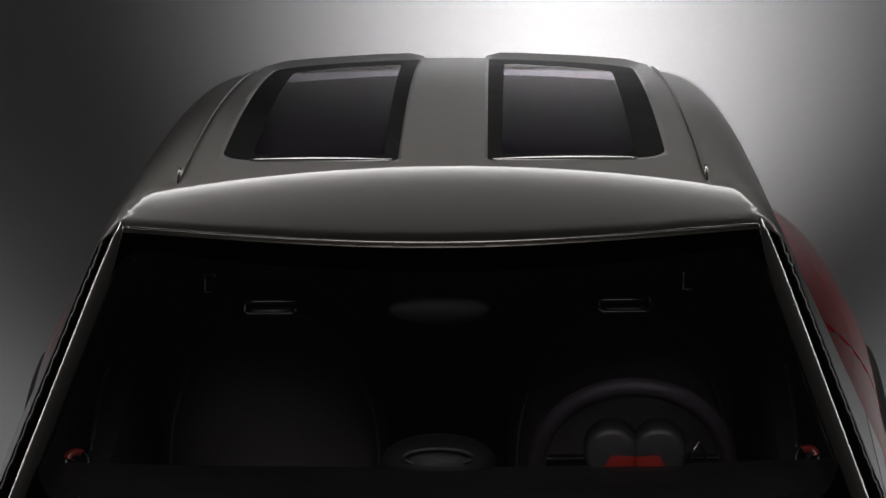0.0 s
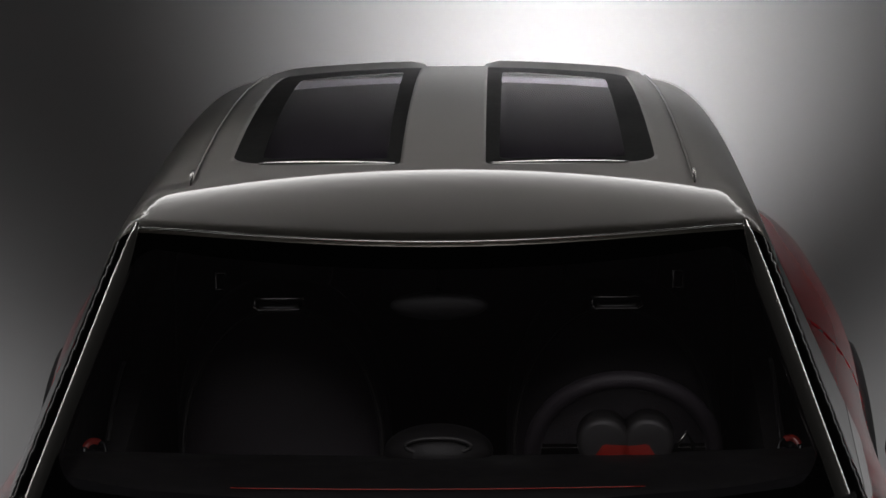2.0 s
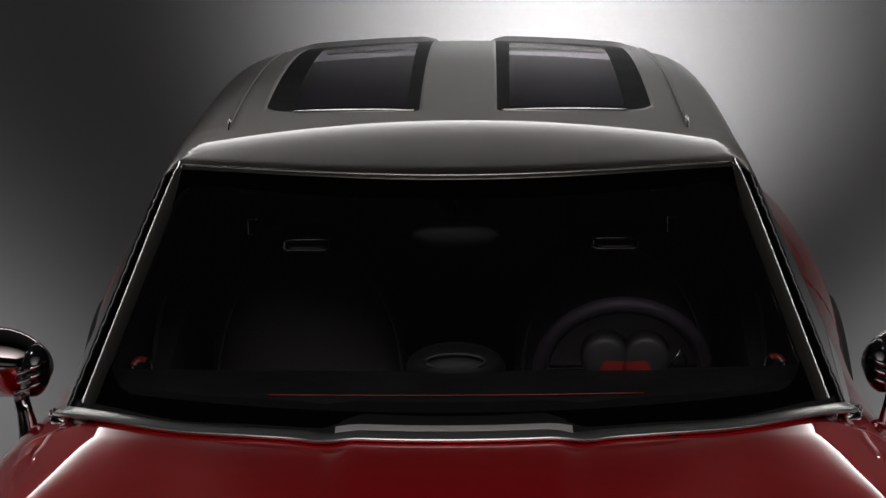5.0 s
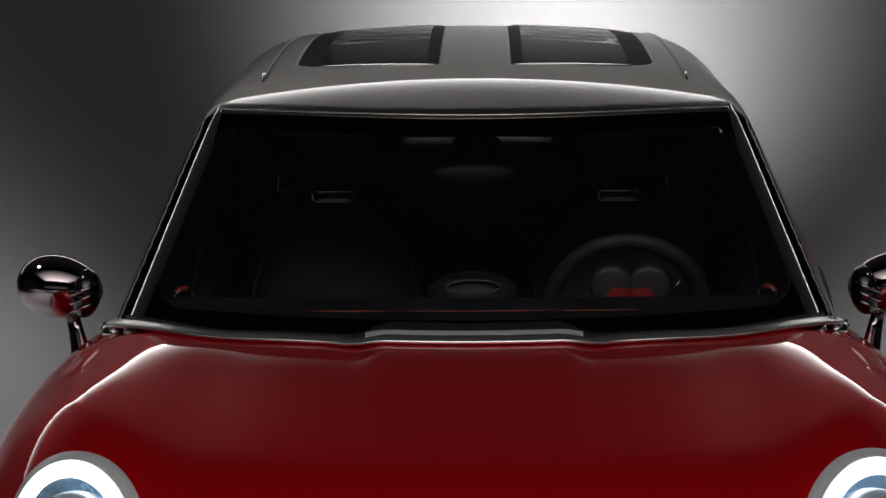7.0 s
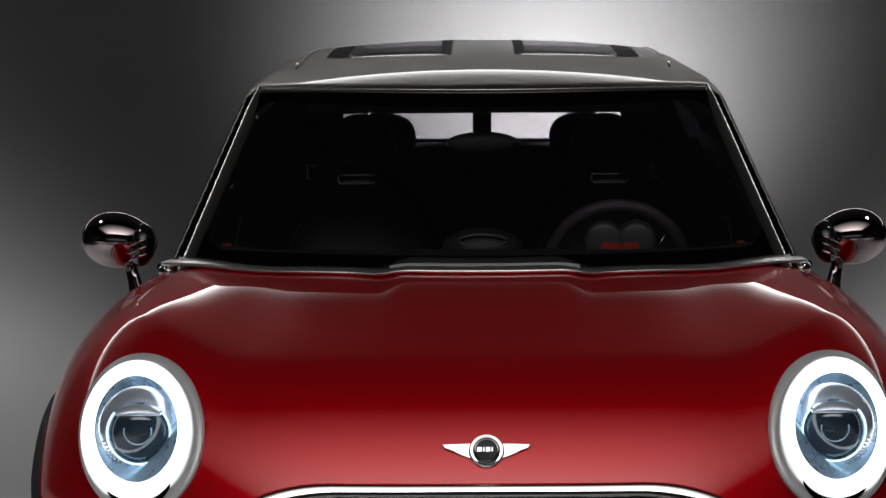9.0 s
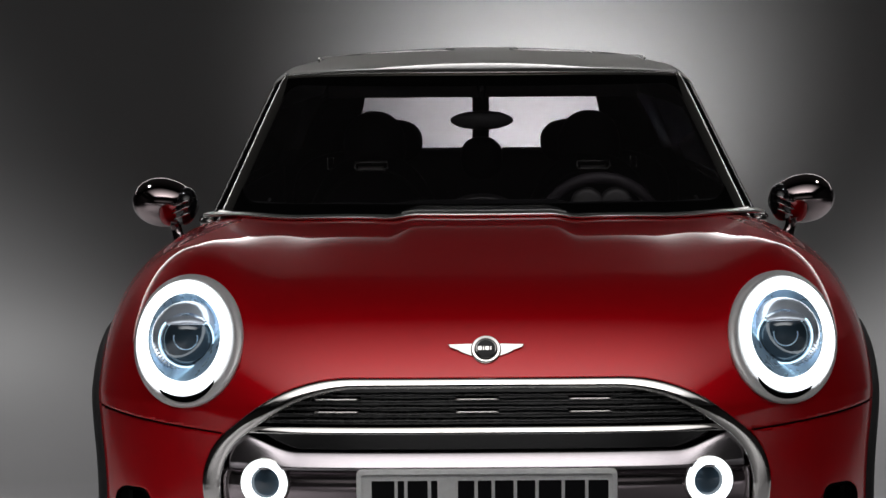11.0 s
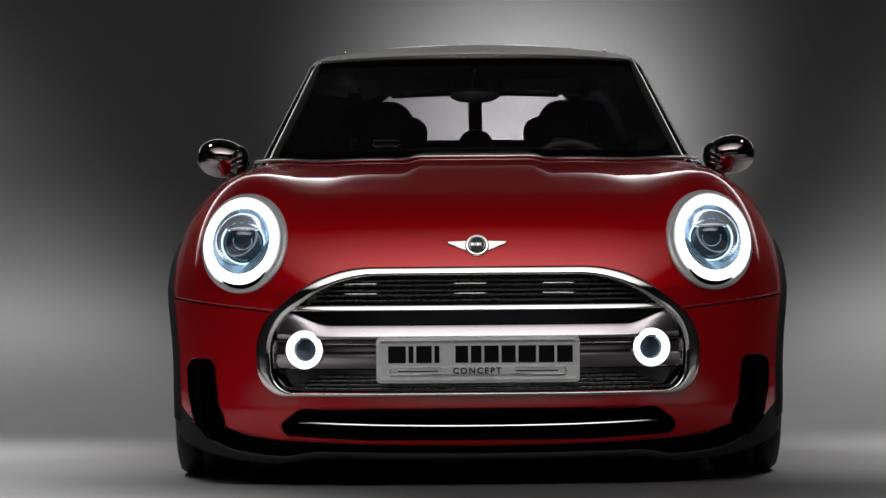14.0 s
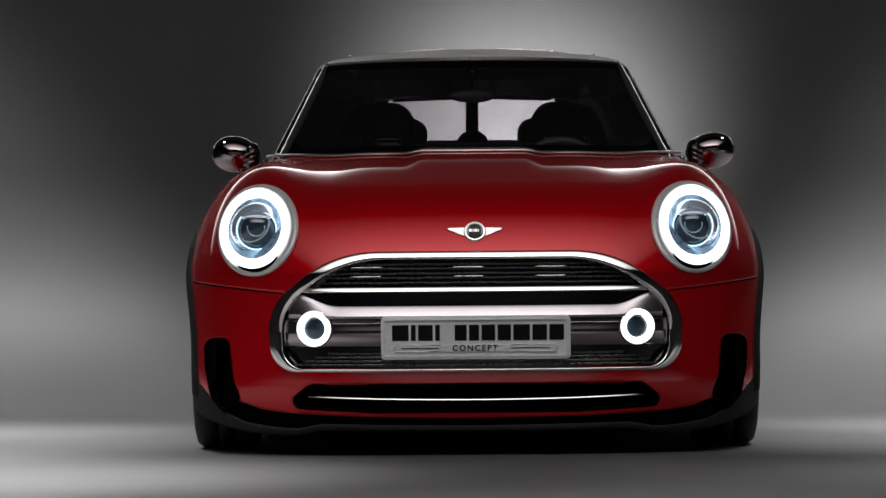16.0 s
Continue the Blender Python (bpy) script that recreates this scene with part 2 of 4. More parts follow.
def flank(y, z):
    w = 0.948 - 0.58 * np.maximum(z - 0.5, 0) ** 2 - 0.10 * np.maximum(0.30 - z, 0)
    wheels = np.exp(-(((y - 0.86) / 0.42) ** 2)) + np.exp(-(((y - 3.08) / 0.45) ** 2))
    return (w - 0.035 * (1 - np.minimum(wheels, 1))) * np.minimum(1, taper(y)) * (1 - 0.045 * step(1.2, 2.2, y))


def shell(x, y, z):
    ax = np.abs(x)
    v = smax(nose(x, z) - y, z - hood(x, np.minimum(y, 1.05)) + 0.045 * step(1.15, 1.7, y), 0.24)
    v = smax(v, ax - flank(y, z), 0.20)
    tail = y - (3.82 - 0.30 * ax**3 - 0.12 * np.maximum(z - 0.6, 0) - 0.3 * np.maximum(0.4 - z, 0))
    v = smax(v, tail, 0.16)
    return smax(v, 0.070 - z, 0.04)


def screen_y(x, z):
    return 0.890 + 1.71 * (z - 0.985) + (0.46 + 0.66 * (z - 0.985)) * x * x


def rail_x(y):
    """Where the roof's side grooves run."""
    return 0.437 - 0.040 * (y - 1.9)


def roof_z(x, y):
    d = y - 2.0
    r = 1.391 - np.where(d < 0, 0.185, 0.067) * d * d - 0.138 * x * x
    return r - 0.006 * step(-0.006, 0.006, np.abs(x) - rail_x(y)) * step(1.83, 1.91, y)


def side_x(y, z):
    return 0.705 - 0.45 * (z - 0.98) - 0.056 * np.maximum(y - 1.7, 0) - 0.012 * np.maximum(y - 2.2, 0) ** 2


def rear_y(x, z):
    return 3.36 + 0.5 * (1.26 - z) - 0.15 * np.abs(x) ** 3


def cabin(x, y, z):
    v = smax(screen_y(x, z) - y, z - roof_z(x, y), 0.020)
    v = smax(v, np.abs(x) - side_x(y, z), 0.032 + 0.050 * step(1.65, 2.25, y))
    v = smax(v, y - rear_y(x, z), 0.03)
    return smax(v, 0.93 - z, 0.01)


def cast(form, eye, way, far=4.0):
    """Where rays from inside leave a form."""
    lo, hi = np.zeros(eye.shape[:-1]), np.full(eye.shape[:-1], far)
    for _ in range(34):
        mid = (lo + hi) / 2
        p = eye + way * mid[..., None]
        out = form(p[..., 0], p[..., 1], p[..., 2]) > 0
        hi, lo = np.where(out, mid, hi), np.where(out, lo, mid)
    return eye + way * lo[..., None]


def fan(form, y, z, spread, e0, e1, nu, nv, reach=86):
    """A table of points on a form, from rays that fan out round a line across the car."""
    u, e = np.meshgrid(np.linspace(-1, 1, nu), np.radians(np.linspace(e0, e1, nv)), indexing="ij")
    az = np.radians(reach) * (0.35 * u + 0.65 * u**3)
    eye = np.stack([u * spread, 0 * u + y, 0 * u + z], -1)
    way = np.stack([np.sin(az), -np.cos(az) * np.cos(e), np.cos(az) * np.sin(e)], -1)
    return cast(form, eye, way)


def cut(points, lines):
    """Moves points of a table onto the zero lines of the functions, and splits it into triangles that follow them.
    Gives the vertices, the triangles and each function's value at the triangles."""
    p = points.copy()
    nu, nv = p.shape[:2]
    fixed = np.zeros((nu, nv), bool)
    values = []
    for line in lines:
        s = line(p[..., 0], p[..., 1], p[..., 2])
        near, aim = np.full((nu, nv), 9.0), p.copy()
        for du, dv in ((1, 0), (0, 1)):
            a = (slice(0, nu - du), slice(max(0, -dv), nv - max(0, dv)))
            b = (slice(du, nu), slice(max(0, dv), nv - max(0, -dv)))
            for one, two in ((a, b), (b, a)):
                s1, s2 = s[one], s[two]
                t = np.where(s1 * s2 < 0, s1 / np.where(s1 == s2, 1, s1 - s2), 9)
                ok = (t < near[one]) & (t <= 0.5)
                n1, a1 = near[one], aim[one]
                near[one] = np.where(ok, t, n1)
                aim[one] = np.where(ok[..., None], p[one] + (p[two] - p[one]) * t[..., None], a1)
        go = (near < 1) & ~fixed
        p[go], s[go] = aim[go], 0
        fixed |= go
        values.append(s)
    for k, line in enumerate(lines):
        s = line(p[..., 0], p[..., 1], p[..., 2])
        values[k] = np.where(values[k] == 0, 0, s)
    tris = []
    idx = np.arange(nu * nv).reshape(nu, nv)
    a, b, c, d = idx[:-1, :-1].ravel(), idx[1:, :-1].ravel(), idx[1:, 1:].ravel(), idx[:-1, 1:].ravel()
    zero = sum((v == 0).astype(int) for v in values).ravel()
    bd = (zero[b] + zero[d]) > (zero[a] + zero[c])
    t1 = np.where(bd[:, None], np.stack([a, b, d], 1), np.stack([a, b, c], 1))
    t2 = np.where(bd[:, None], np.stack([b, c, d], 1), np.stack([a, c, d], 1))
    tris = np.vstack([t1, t2])
    at = [v.ravel()[tris].sum(1) for v in values]
    return p.reshape(-1, 3), tris, at


def piece(verts, tris, keep):
    """The triangles that are kept, with only their own vertices."""
    t = tris[keep]
    used, back = np.unique(t, return_inverse=True)
    return verts[used], back.reshape(-1, 3)


def front_y(x, z, form=None):
    """The front surface's y at places across the front."""
    x, z = np.broadcast_arrays(np.asarray(x, float), np.asarray(z, float))
    lo, hi = np.full(x.shape, -0.3), np.full(x.shape, 1.0)
    for _ in range(30):
        mid = (lo + hi) / 2
        out = shell(x, mid, z) > 0
        lo, hi = np.where(out, mid, lo), np.where(out, hi, mid)
    return hi


def side_surface(y, z):
    """The flank's half width at a height."""
    y, z = np.broadcast_arrays(np.asarray(y, float), np.asarray(z, float))
    lo, hi = np.full(y.shape, 0.3), np.full(y.shape, 1.2)
    for _ in range(30):
        mid = (lo + hi) / 2
        out = shell(mid, y, z) > 0
        hi, lo = np.where(out, mid, hi), np.where(out, lo, mid)
    return lo


GRILLE = rounded([(-0.434, 0.668, 0.42), (0.434, 0.668, 0.42), (0.645, 0.495, 0.16), (0.628, 0.300, 0.085), (-0.628, 0.300, 0.085), (-0.645, 0.495, 0.16)])
GRILLE_IN = rounded([(-0.400, 0.643, 0.40), (0.400, 0.643, 0.40), (0.600, 0.490, 0.15), (0.585, 0.311, 0.07), (-0.585, 0.311, 0.07), (-0.600, 0.490, 0.15)])
INTAKE = rounded([(-0.505, 0.263, 0.05), (0.505, 0.263, 0.05), (0.592, 0.195, 0.03), (0.30, 0.181, 0.3), (-0.30, 0.181, 0.3), (-0.592, 0.195, 0.03)])
DUCT = rounded([(0.770, 0.399, 0.022), (0.857, 0.395, 0.035), (0.852, 0.300, 0.05), (0.833, 0.213, 0.008), (0.790, 0.172, 0.01), (0.728, 0.205, 0.03), (0.756, 0.270, 0.05)])
WHEEL_Y, WHEEL_Z, ARCH = 0.86, 0.335, 0.372
REAR_Y = 3.08
LAMP_X, LAMP_Z, LAMP_A, LAMP_B, LAMP_TILT = 0.679, 0.738, 0.128, 0.139, radians(12)


def lamp_uv(x, z):
    """Places in a headlight's own oval, in which its rim has radius 1."""
    dx, dz = np.abs(x) - LAMP_X, z - LAMP_Z
    u, v = dx * math.cos(LAMP_TILT) + dz * math.sin(LAMP_TILT), -dx * math.sin(LAMP_TILT) + dz * math.cos(LAMP_TILT)
    return u / LAMP_A, v / LAMP_B


def lamp_line(x, y, z):
    u, v = lamp_uv(x, z)
    return np.where(y < 0.75, (np.hypot(u, v) - 1.012) * 0.13, 0.5)


def seam_line(x, y, z):
    """The bonnet's lower edge."""
    return z - (0.540 + 0.10 * np.maximum(np.abs(x) - 0.58, 0))


def arch_line(x, y, z):
    d = np.minimum(np.hypot(y - WHEEL_Y, z - WHEEL_Z), np.hypot(y - REAR_Y, z - WHEEL_Z)) - ARCH
    return np.where(np.abs(x) > 0.6, d, 0.3)


def lip_line(x, y, z):
    """The lower edge of the painted bumper."""
    return z - np.interp(np.abs(x), (0, 0.34, 0.50, 0.58, 0.66, 0.73, 0.80, 0.832, 0.885, 0.923, 0.95), (0.159, 0.165, 0.171, 0.175, 0.184, 0.206, 0.190, 0.213, 0.250, 0.343, 0.40))


def chin_line(x, y, z):
    """The upper edge of the dark chin lip."""
    return z - np.interp(np.abs(x), (0, 0.466, 0.498, 0.547, 0.619, 0.719, 0.787, 0.832, 0.885, 0.923, 0.95), (0.135, 0.141, 0.136, 0.125, 0.127, 0.140, 0.168, 0.209, 0.247, 0.341, 0.40))


def foot_line(x, y, z):
    """The lower edge of the dark chin lip."""
    return z - np.interp(np.abs(x), (0, 0.475, 0.523, 0.58, 0.704, 0.791, 0.872, 0.902, 0.95), (0.119, 0.122, 0.110, 0.103, 0.110, 0.124, 0.145, 0.168, 0.21))


car = tagged(new("car"), "red compact estate car with bronze-grey roof and chrome grille", "car")

# ---- front of the car ----
pts = fan(shell, 1.02, 0.46, 0.50, -32, 91, 330, 250)
lines = [
    seam_line,
    lamp_line,
    lip_line,
    lambda x, y, z: np.where(y < 0.7, inside(DUCT, np.abs(x), z), 0.5),
    lambda x, y, z: np.where(y < 0.5, inside(INTAKE, x, z), 0.5),
    chin_line,
    foot_line,
    arch_line,
    lambda x, y, z: np.where(y < 0.6, inside(GRILLE, x, z) + 0.012, 0.5),
]
v, t, (ss, sl, sp, sd, si, sc, sb, sa, sg) = cut(pts, lines)
open_ = (sg < 0) | (sl < 0) | (si < 0) | (sd < 0) | (sa < 0)
bv, bt = piece(v, t, ~open_ & (ss > 0))
part("bonnet", (bv, bt), RED, car, "glossy deep red clamshell bonnet", thick=0.006)
bv, bt = piece(v, t, ~open_ & (ss <= 0) & (sp > 0))
part("front_bumper", (bv, bt), RED, car, "glossy deep red bumper", thick=0.006)
part("front_lip", piece(v, t, ~(sa < 0) & (ss <= 0) & (sc <= 0) & (sb > 0)), CLAD, car, "dark grey plastic chin lip", thick=0.008)
bv, bt = piece(v, t, ~open_ & (ss <= 0) & (sp <= 0) & (sc > 0))
part("lower_channel", (bv + np.array((0, 0.016, 0)), bt), GAP, car, "black channel under the bumper")
under = [[(x, y, z) for y, z in ((0.14 + 0.5 * abs(x) ** 3.4, 0.135), (0.22 + 0.5 * abs(x) ** 3.4, 0.105), (0.8, 0.10), (2.2, 0.11), (3.6, 0.16))] for x in np.linspace(-0.68, 0.68, 25)]
part("undertray", grid(under), GAP, car, "black tray under the car", thick=0.01)

for side in (-1, 1):
    shut = []
    for x in np.linspace(0.59, 0.90, 40):
        z = 0.540 + 0.10 * max(x - 0.58, 0)
        shut.append((side * x, float(front_y(x, z)) + 0.0014, z))
    part("shut_line", tube(shut, 0.0024, 8), GAP, car, "dark gap between bonnet and bumper")

inner = fan(lambda x, y, z: shell(x, y, z) + 0.075, 1.02, 0.46, 0.50, -32, 80, 90, 80)
v, t, (sa,) = cut(inner, [arch_line])
part("front_liner", piece(v, t, sa > 0), GAP, car, "black plastic liner behind the openings")

# ---- middle and rear of the body ----
ys = np.linspace(1.02, 2.7, 70)
ang = np.radians(np.linspace(-48, 90, 60))
both = np.r_[math.pi - ang[:-1][::1], ang[::-1]]
Y, A = np.meshgrid(ys, both, indexing="ij")
pts = cast(shell, np.stack([0 * Y, Y, 0 * Y + 0.55], -1), np.stack([np.cos(A), 0 * A, np.sin(A)], -1))
sill = lambda x, y, z: z - 0.27
lid = lambda x, y, z: np.where((z > 0.9) & (y > 1.03) & (y < 3.48), np.abs(x) - side_x(y, 0.96) + 0.03, 0.5)
v, t, (sa, ss, sd) = cut(pts, [arch_line, sill, lid])
part("body_side", piece(v, t, (sa > 0) & (ss > 0) & (sd > 0)), RED, car, "glossy deep red doors and shoulder", thick=0.006)
low = v[t].mean(1)
for side in (-1, 1):
    for y0, y1 in ((0.0, WHEEL_Y), (WHEEL_Y, REAR_Y), (REAR_Y, 5.0)):
        on = (sa > 0) & (ss <= 0) & (low[:, 0] * side > 0) & (low[:, 1] > y0) & (low[:, 1] <= y1)
        if on.any():
            part("sill", piece(v, t, on), CLAD, car, "dark grey plastic sill", thick=0.006)
u, e = np.meshgrid(np.linspace(-1, 1, 120), np.radians(np.linspace(-30, 90, 80)), indexing="ij")
az = radians(86) * (0.35 * u + 0.65 * u**3)
pts = cast(shell, np.stack([u * 0.5, 0 * u + 2.7, 0 * u + 0.5], -1), np.stack([np.sin(az), np.cos(az) * np.cos(e), np.cos(az) * np.sin(e)], -1))
v, t, (sa, ss, sd) = cut(pts, [arch_line, sill, lid])
part("tail", piece(v, t, (sa > 0) & (ss > 0) & (sd > 0)), RED, car, "glossy deep red tail", thick=0.006)
part("rear_bumper", piece(v, t, (sa > 0) & (ss <= 0)), CLAD, car, "dark grey plastic rear bumper", thick=0.006)
part("floor_pan", box(-0.62, 0.62, 0.22, 3.6, 0.16, 0.24), MATT, car)
part("bulkhead", box(-0.70, 0.70, 0.95, 1.0, 0.2, 0.90), MATT, car)

# ---- cabin ----
edge_ws = lambda x, y, z: (screen_y(x, z) - y) - (z - roof_z(x, y)) - 0.006
edge_ap = lambda x, y, z: (screen_y(x, z) - y) - (np.abs(x) - side_x(y, z)) + 0.02
edge_tail = lambda x, y, z: (y - rear_y(x, z)) - np.maximum(z - roof_z(x, y), np.abs(x) - side_x(y, z))
edge_roof = lambda x, y, z: z - 1.272 + 0.02 * np.maximum(y - 2.4, 0) ** 2
SUN = rounded([(0.075, 1.882, 0.015), (0.376, 1.965, 0.09), (0.338, 3.20, 0.10), (0.066, 3.24, 0.03)])
SUN_IN = rounded([(0.099, 1.925, 0.015), (0.322, 1.985, 0.04), (0.298, 3.00, 0.05), (0.097, 3.06, 0.02)])
edge_sun = lambda x, y, z: np.where(z > 1.2, inside(SUN, np.abs(x), y), 0.5)
edge_sun_in = lambda x, y, z: np.where(z > 1.2, inside(SUN_IN, np.abs(x), y), 0.5)
REARWIN = rounded([(0.025, 1.252, 0.015), (0.340, 1.244, 0.03), (0.385, 1.03, 0.05), (0.025, 1.03, 0.02)])
edge_rear = lambda x, y, z: np.where(y > 2.9, inside(REARWIN, np.abs(x), z), 0.5)
WS_IN = rounded([(-0.512, 1.307, 0.06), (0.512, 1.307, 0.06), (0.655, 1.022, 0.05), (-0.655, 1.022, 0.05)])
edge_frit = lambda x, y, z: np.where(y < 2.1, inside(WS_IN, x, z), 0.5)
edge_win = lambda x, y, z: z - 1.0
Y, A = np.meshgrid(np.linspace(0.98, 3.56, 330), np.radians(np.linspace(-3.5, 183.5, 210)), indexing="ij")
pts = cast(cabin, np.stack([0 * Y, Y, 0 * Y + 0.98], -1), np.stack([np.cos(A), 0 * A, np.sin(A)], -1), 1.2)
v, t, (sw, sq, sr, su, si, sn, st) = cut(pts, [edge_ws, edge_ap, edge_roof, edge_sun, edge_sun_in, edge_win, edge_tail])
mid = v[t].mean(1)
skin = ~((sw > 0) & (sq > 0)) & (st <= 0)
roof = part("roof", piece(v, t, skin & (sr > 0) & (su > 0)), ROOF, car, "bronze-grey metallic roof with two glass panels", thick=0.006)
for side in (-1, 1):
    on = skin & (sr > 0) & (su <= 0) & (mid[:, 0] * side > 0)
    sun = part("roof_window", piece(v, t, on & (si < 0)), ROOFGLASS, car, "dark tinted roof glass panel")
    part("border_band", piece(v, t, on & (si >= 0)), ROOFBAND, sun, "black ceramic border")
    on = skin & (sr <= 0) & (mid[:, 0] * side > 0)
    part("side_window", piece(v, t, on & (sn > 0)), SIDEGLASS, car, "dark tinted side glass")
    part("belt_moulding", piece(v, t, on & (sn <= 0)), BLACK, car, "gloss black belt moulding", thick=0.005)
X, Z = np.meshgrid(np.linspace(-0.76, 0.76, 230), np.linspace(0.935, 1.40, 120), indexing="ij")
inner_p = np.stack([X * 0.8, 0 * X + 2.4, 0.98 + (Z - 0.98) * 0.8], -1)
pts = cast(cabin, inner_p, np.stack([X * 0.2, 0 * X - 1.2, (Z - 0.98) * 0.2], -1), 2.2)
v, t, (sw, sq, sf) = cut(pts, [edge_ws, edge_ap, edge_frit])
is_ws = (sw > 0) & (sq > 0)
screen = part("windscreen", piece(v, t, is_ws & (sf < 0)), WSGLASS, car, "curved clear windscreen with a black border")
part("border_band", piece(v, t, is_ws & (sf >= 0)), FRIT, screen, "black ceramic border")
pts = cast(cabin, inner_p, np.stack([X * 0.2, 0 * X + 1.0, (Z - 0.98) * 0.2], -1), 2.6)
v, t, (st, sb) = cut(pts, [edge_tail, edge_rear])
mid = v[t].mean(1)
part("rear_door", piece(v, t, (st > 0) & (sb >= 0)), BLACK, car, "gloss black rear door frames", thick=0.01)
for side in (-1, 1):
    part("rear_window", piece(v, t, (st > 0) & (sb < 0) & (mid[:, 0] * side > 0)), REARGLASS, car, "clear rear door glass")


# ---- grille ----
def dense(outline, k=5):
    pts = [Vector(p) for p in outline]
    return [pts[i].lerp(pts[(i + 1) % len(pts)], j / k) for i in range(len(pts)) for j in range(k)]


def surround(outer, inner_line, bulge, depth, steps=8):
    """A rounded metal frame on the front surface, between two outlines."""
    a, b = np.array([tuple(p) for p in dense(outer)]), np.array([tuple(p) for p in dense(inner_line)])
    fall = -0.05 * np.clip((0.52 - (a[:, 1] + b[:, 1]) / 2) / 0.10, 0, 1) * np.linalg.norm(b - a, axis=1)
    fall = np.convolve(np.r_[fall[-20:], fall, fall[:20]], np.ones(41) / 41, "valid")
    rows = []
    for w in (0, 0.02, 0.06, 0.12, 0.3, 0.5, 0.7, 0.88, 0.95, 1.0):
        q = a + (b - a) * w
        y = front_y(q[:, 0], q[:, 1]) + 0.003 - bulge * (0.12 + 0.88 * math.sin(math.pi / 2 * min(1, w / 0.14)) + 0.10 * math.sin(math.pi * w) - 0.25 * max(0, w - 0.92) / 0.08) + fall * w
        rows.append([(x, yy, z) for (x, z), yy in zip(q, y)])
    rows.append([(x, y + depth, z) for x, y, z in rows[-1]])
    return grid(rows, False, True)


def bow(x, z=0.45):
    """The plan curve of the grille's face."""
    return 0.06 + 0.5 * np.abs(x) ** 3.4 + 0.10 * max(z - 0.5, 0)


def half_width(outline, z):
    xs = [p.x for p in dense(outline, 12) if abs(p.y - z) < 0.012]
    return max(xs) if xs else 0.3


def strip(z0, z1, half, back, deep, n=60, shift=None, lift=None, slope=0.0):
    """A curved horizontal bar with a rounded face, across the front."""
    rows = []
    for x in np.linspace(-half, half, n):
        y, dz = bow(x, z0) + back, shift(x) if shift else 0
        up = lift(x) if lift else 0
        h = (z1 + up - z0) / 2
        c = (z1 + up + z0) / 2 + dz
        rows.append([(x, y - deep * ((1 - slope) * max(0, math.cos(a)) ** 0.8 + slope * (0.5 - 0.5 * math.sin(a))) if abs(a) < 1.57 else y, c + h * math.sin(a)) for a in np.linspace(-math.pi / 2, math.pi / 2, 7)] + [(x, y + 0.012, c + h), (x, y + 0.012, c - h)])
    v, f = grid(rows, False, True)
    k = len(rows[0])
    return v, f + [tuple(range(k))[::-1], tuple(range((n - 1) * k, n * k))]


part("grille_surround", surround(GRILLE, GRILLE_IN, 0.014, 0.05), CHROME, car, "polished chrome grille surround")
hexes = lambda x: 0.0009 * (step(0.35, 0.42, (abs(x) / 0.172) % 1) - step(0.85, 0.92, (abs(x) / 0.172) % 1))
for k, z in enumerate((0.572, 0.586, 0.600, 0.614, 0.628)):
    half = half_width(GRILLE_IN, z + 0.004) - 0.02
    slat = part("grille_slat", strip(z - 0.0035, z + 0.0035, half, 0.022, 0.010, 90, (lambda x, s=1 if k % 2 else -1: s * hexes(x))), SLAT, car, "dark grey grille slat")
    if k in (1, 3):
        for x0 in (-0.36, -0.05, 0.20):
            e = strip(z - 0.0015, z + 0.0035, 0.048, 0.0, 0.004, 12)
            e = [(x + x0 + 0.03, y + bow(x + x0 + 0.03, z) - bow(x, z) + 0.010, zz + 0.004) for x, y, zz in e[0]], e[1]
            part("chrome_edge", e, CHROME, slat, "thin chrome edge")
part("grille_bar", strip(0.543, 0.559, half_width(GRILLE_IN, 0.551) - 0.004, 0.004, 0.010, 60, None, None, 0.8), CHROME, car, "chrome cross bar")
part("grille_bar", strip(0.462, 0.503, half_width(GRILLE_IN, 0.49) - 0.010, 0.008, 0.024, 80, None, lambda x: 0.040 * step(0.42, 0.56, abs(x)), 0.9), LILAC, car, "satin silver cross bar flaring at its ends")
part("grille_panel", strip(0.376, 0.463, half_width(GRILLE_IN, 0.43) - 0.006, 0.016, 0.012, 60), GUNMETAL, car, "gunmetal panel across the grille")
for z, wide in ((0.322, 0.545), (0.3335, 0.515), (0.345, 0.48), (0.3565, 0.44)):
    slat = part("grille_slat", strip(z - 0.003, z + 0.003, wide + 0.01, 0.016, 0.012, 60), SLAT, car, "dark grey lower slat")
    if z < 0.35:
        part("chrome_edge", strip(z + 0.0022, z + 0.0036, wide - 0.02, 0.010, 0.008, 40), CHROME, slat, "thin chrome edge")
rows = [[(x, bow(x) + 0.05, z) for z in np.linspace(0.29, 0.66, 8)] for x in np.linspace(-0.63, 0.63, 30)]
part("grille_backing", grid(rows), BLACK, car, "black mesh backing")

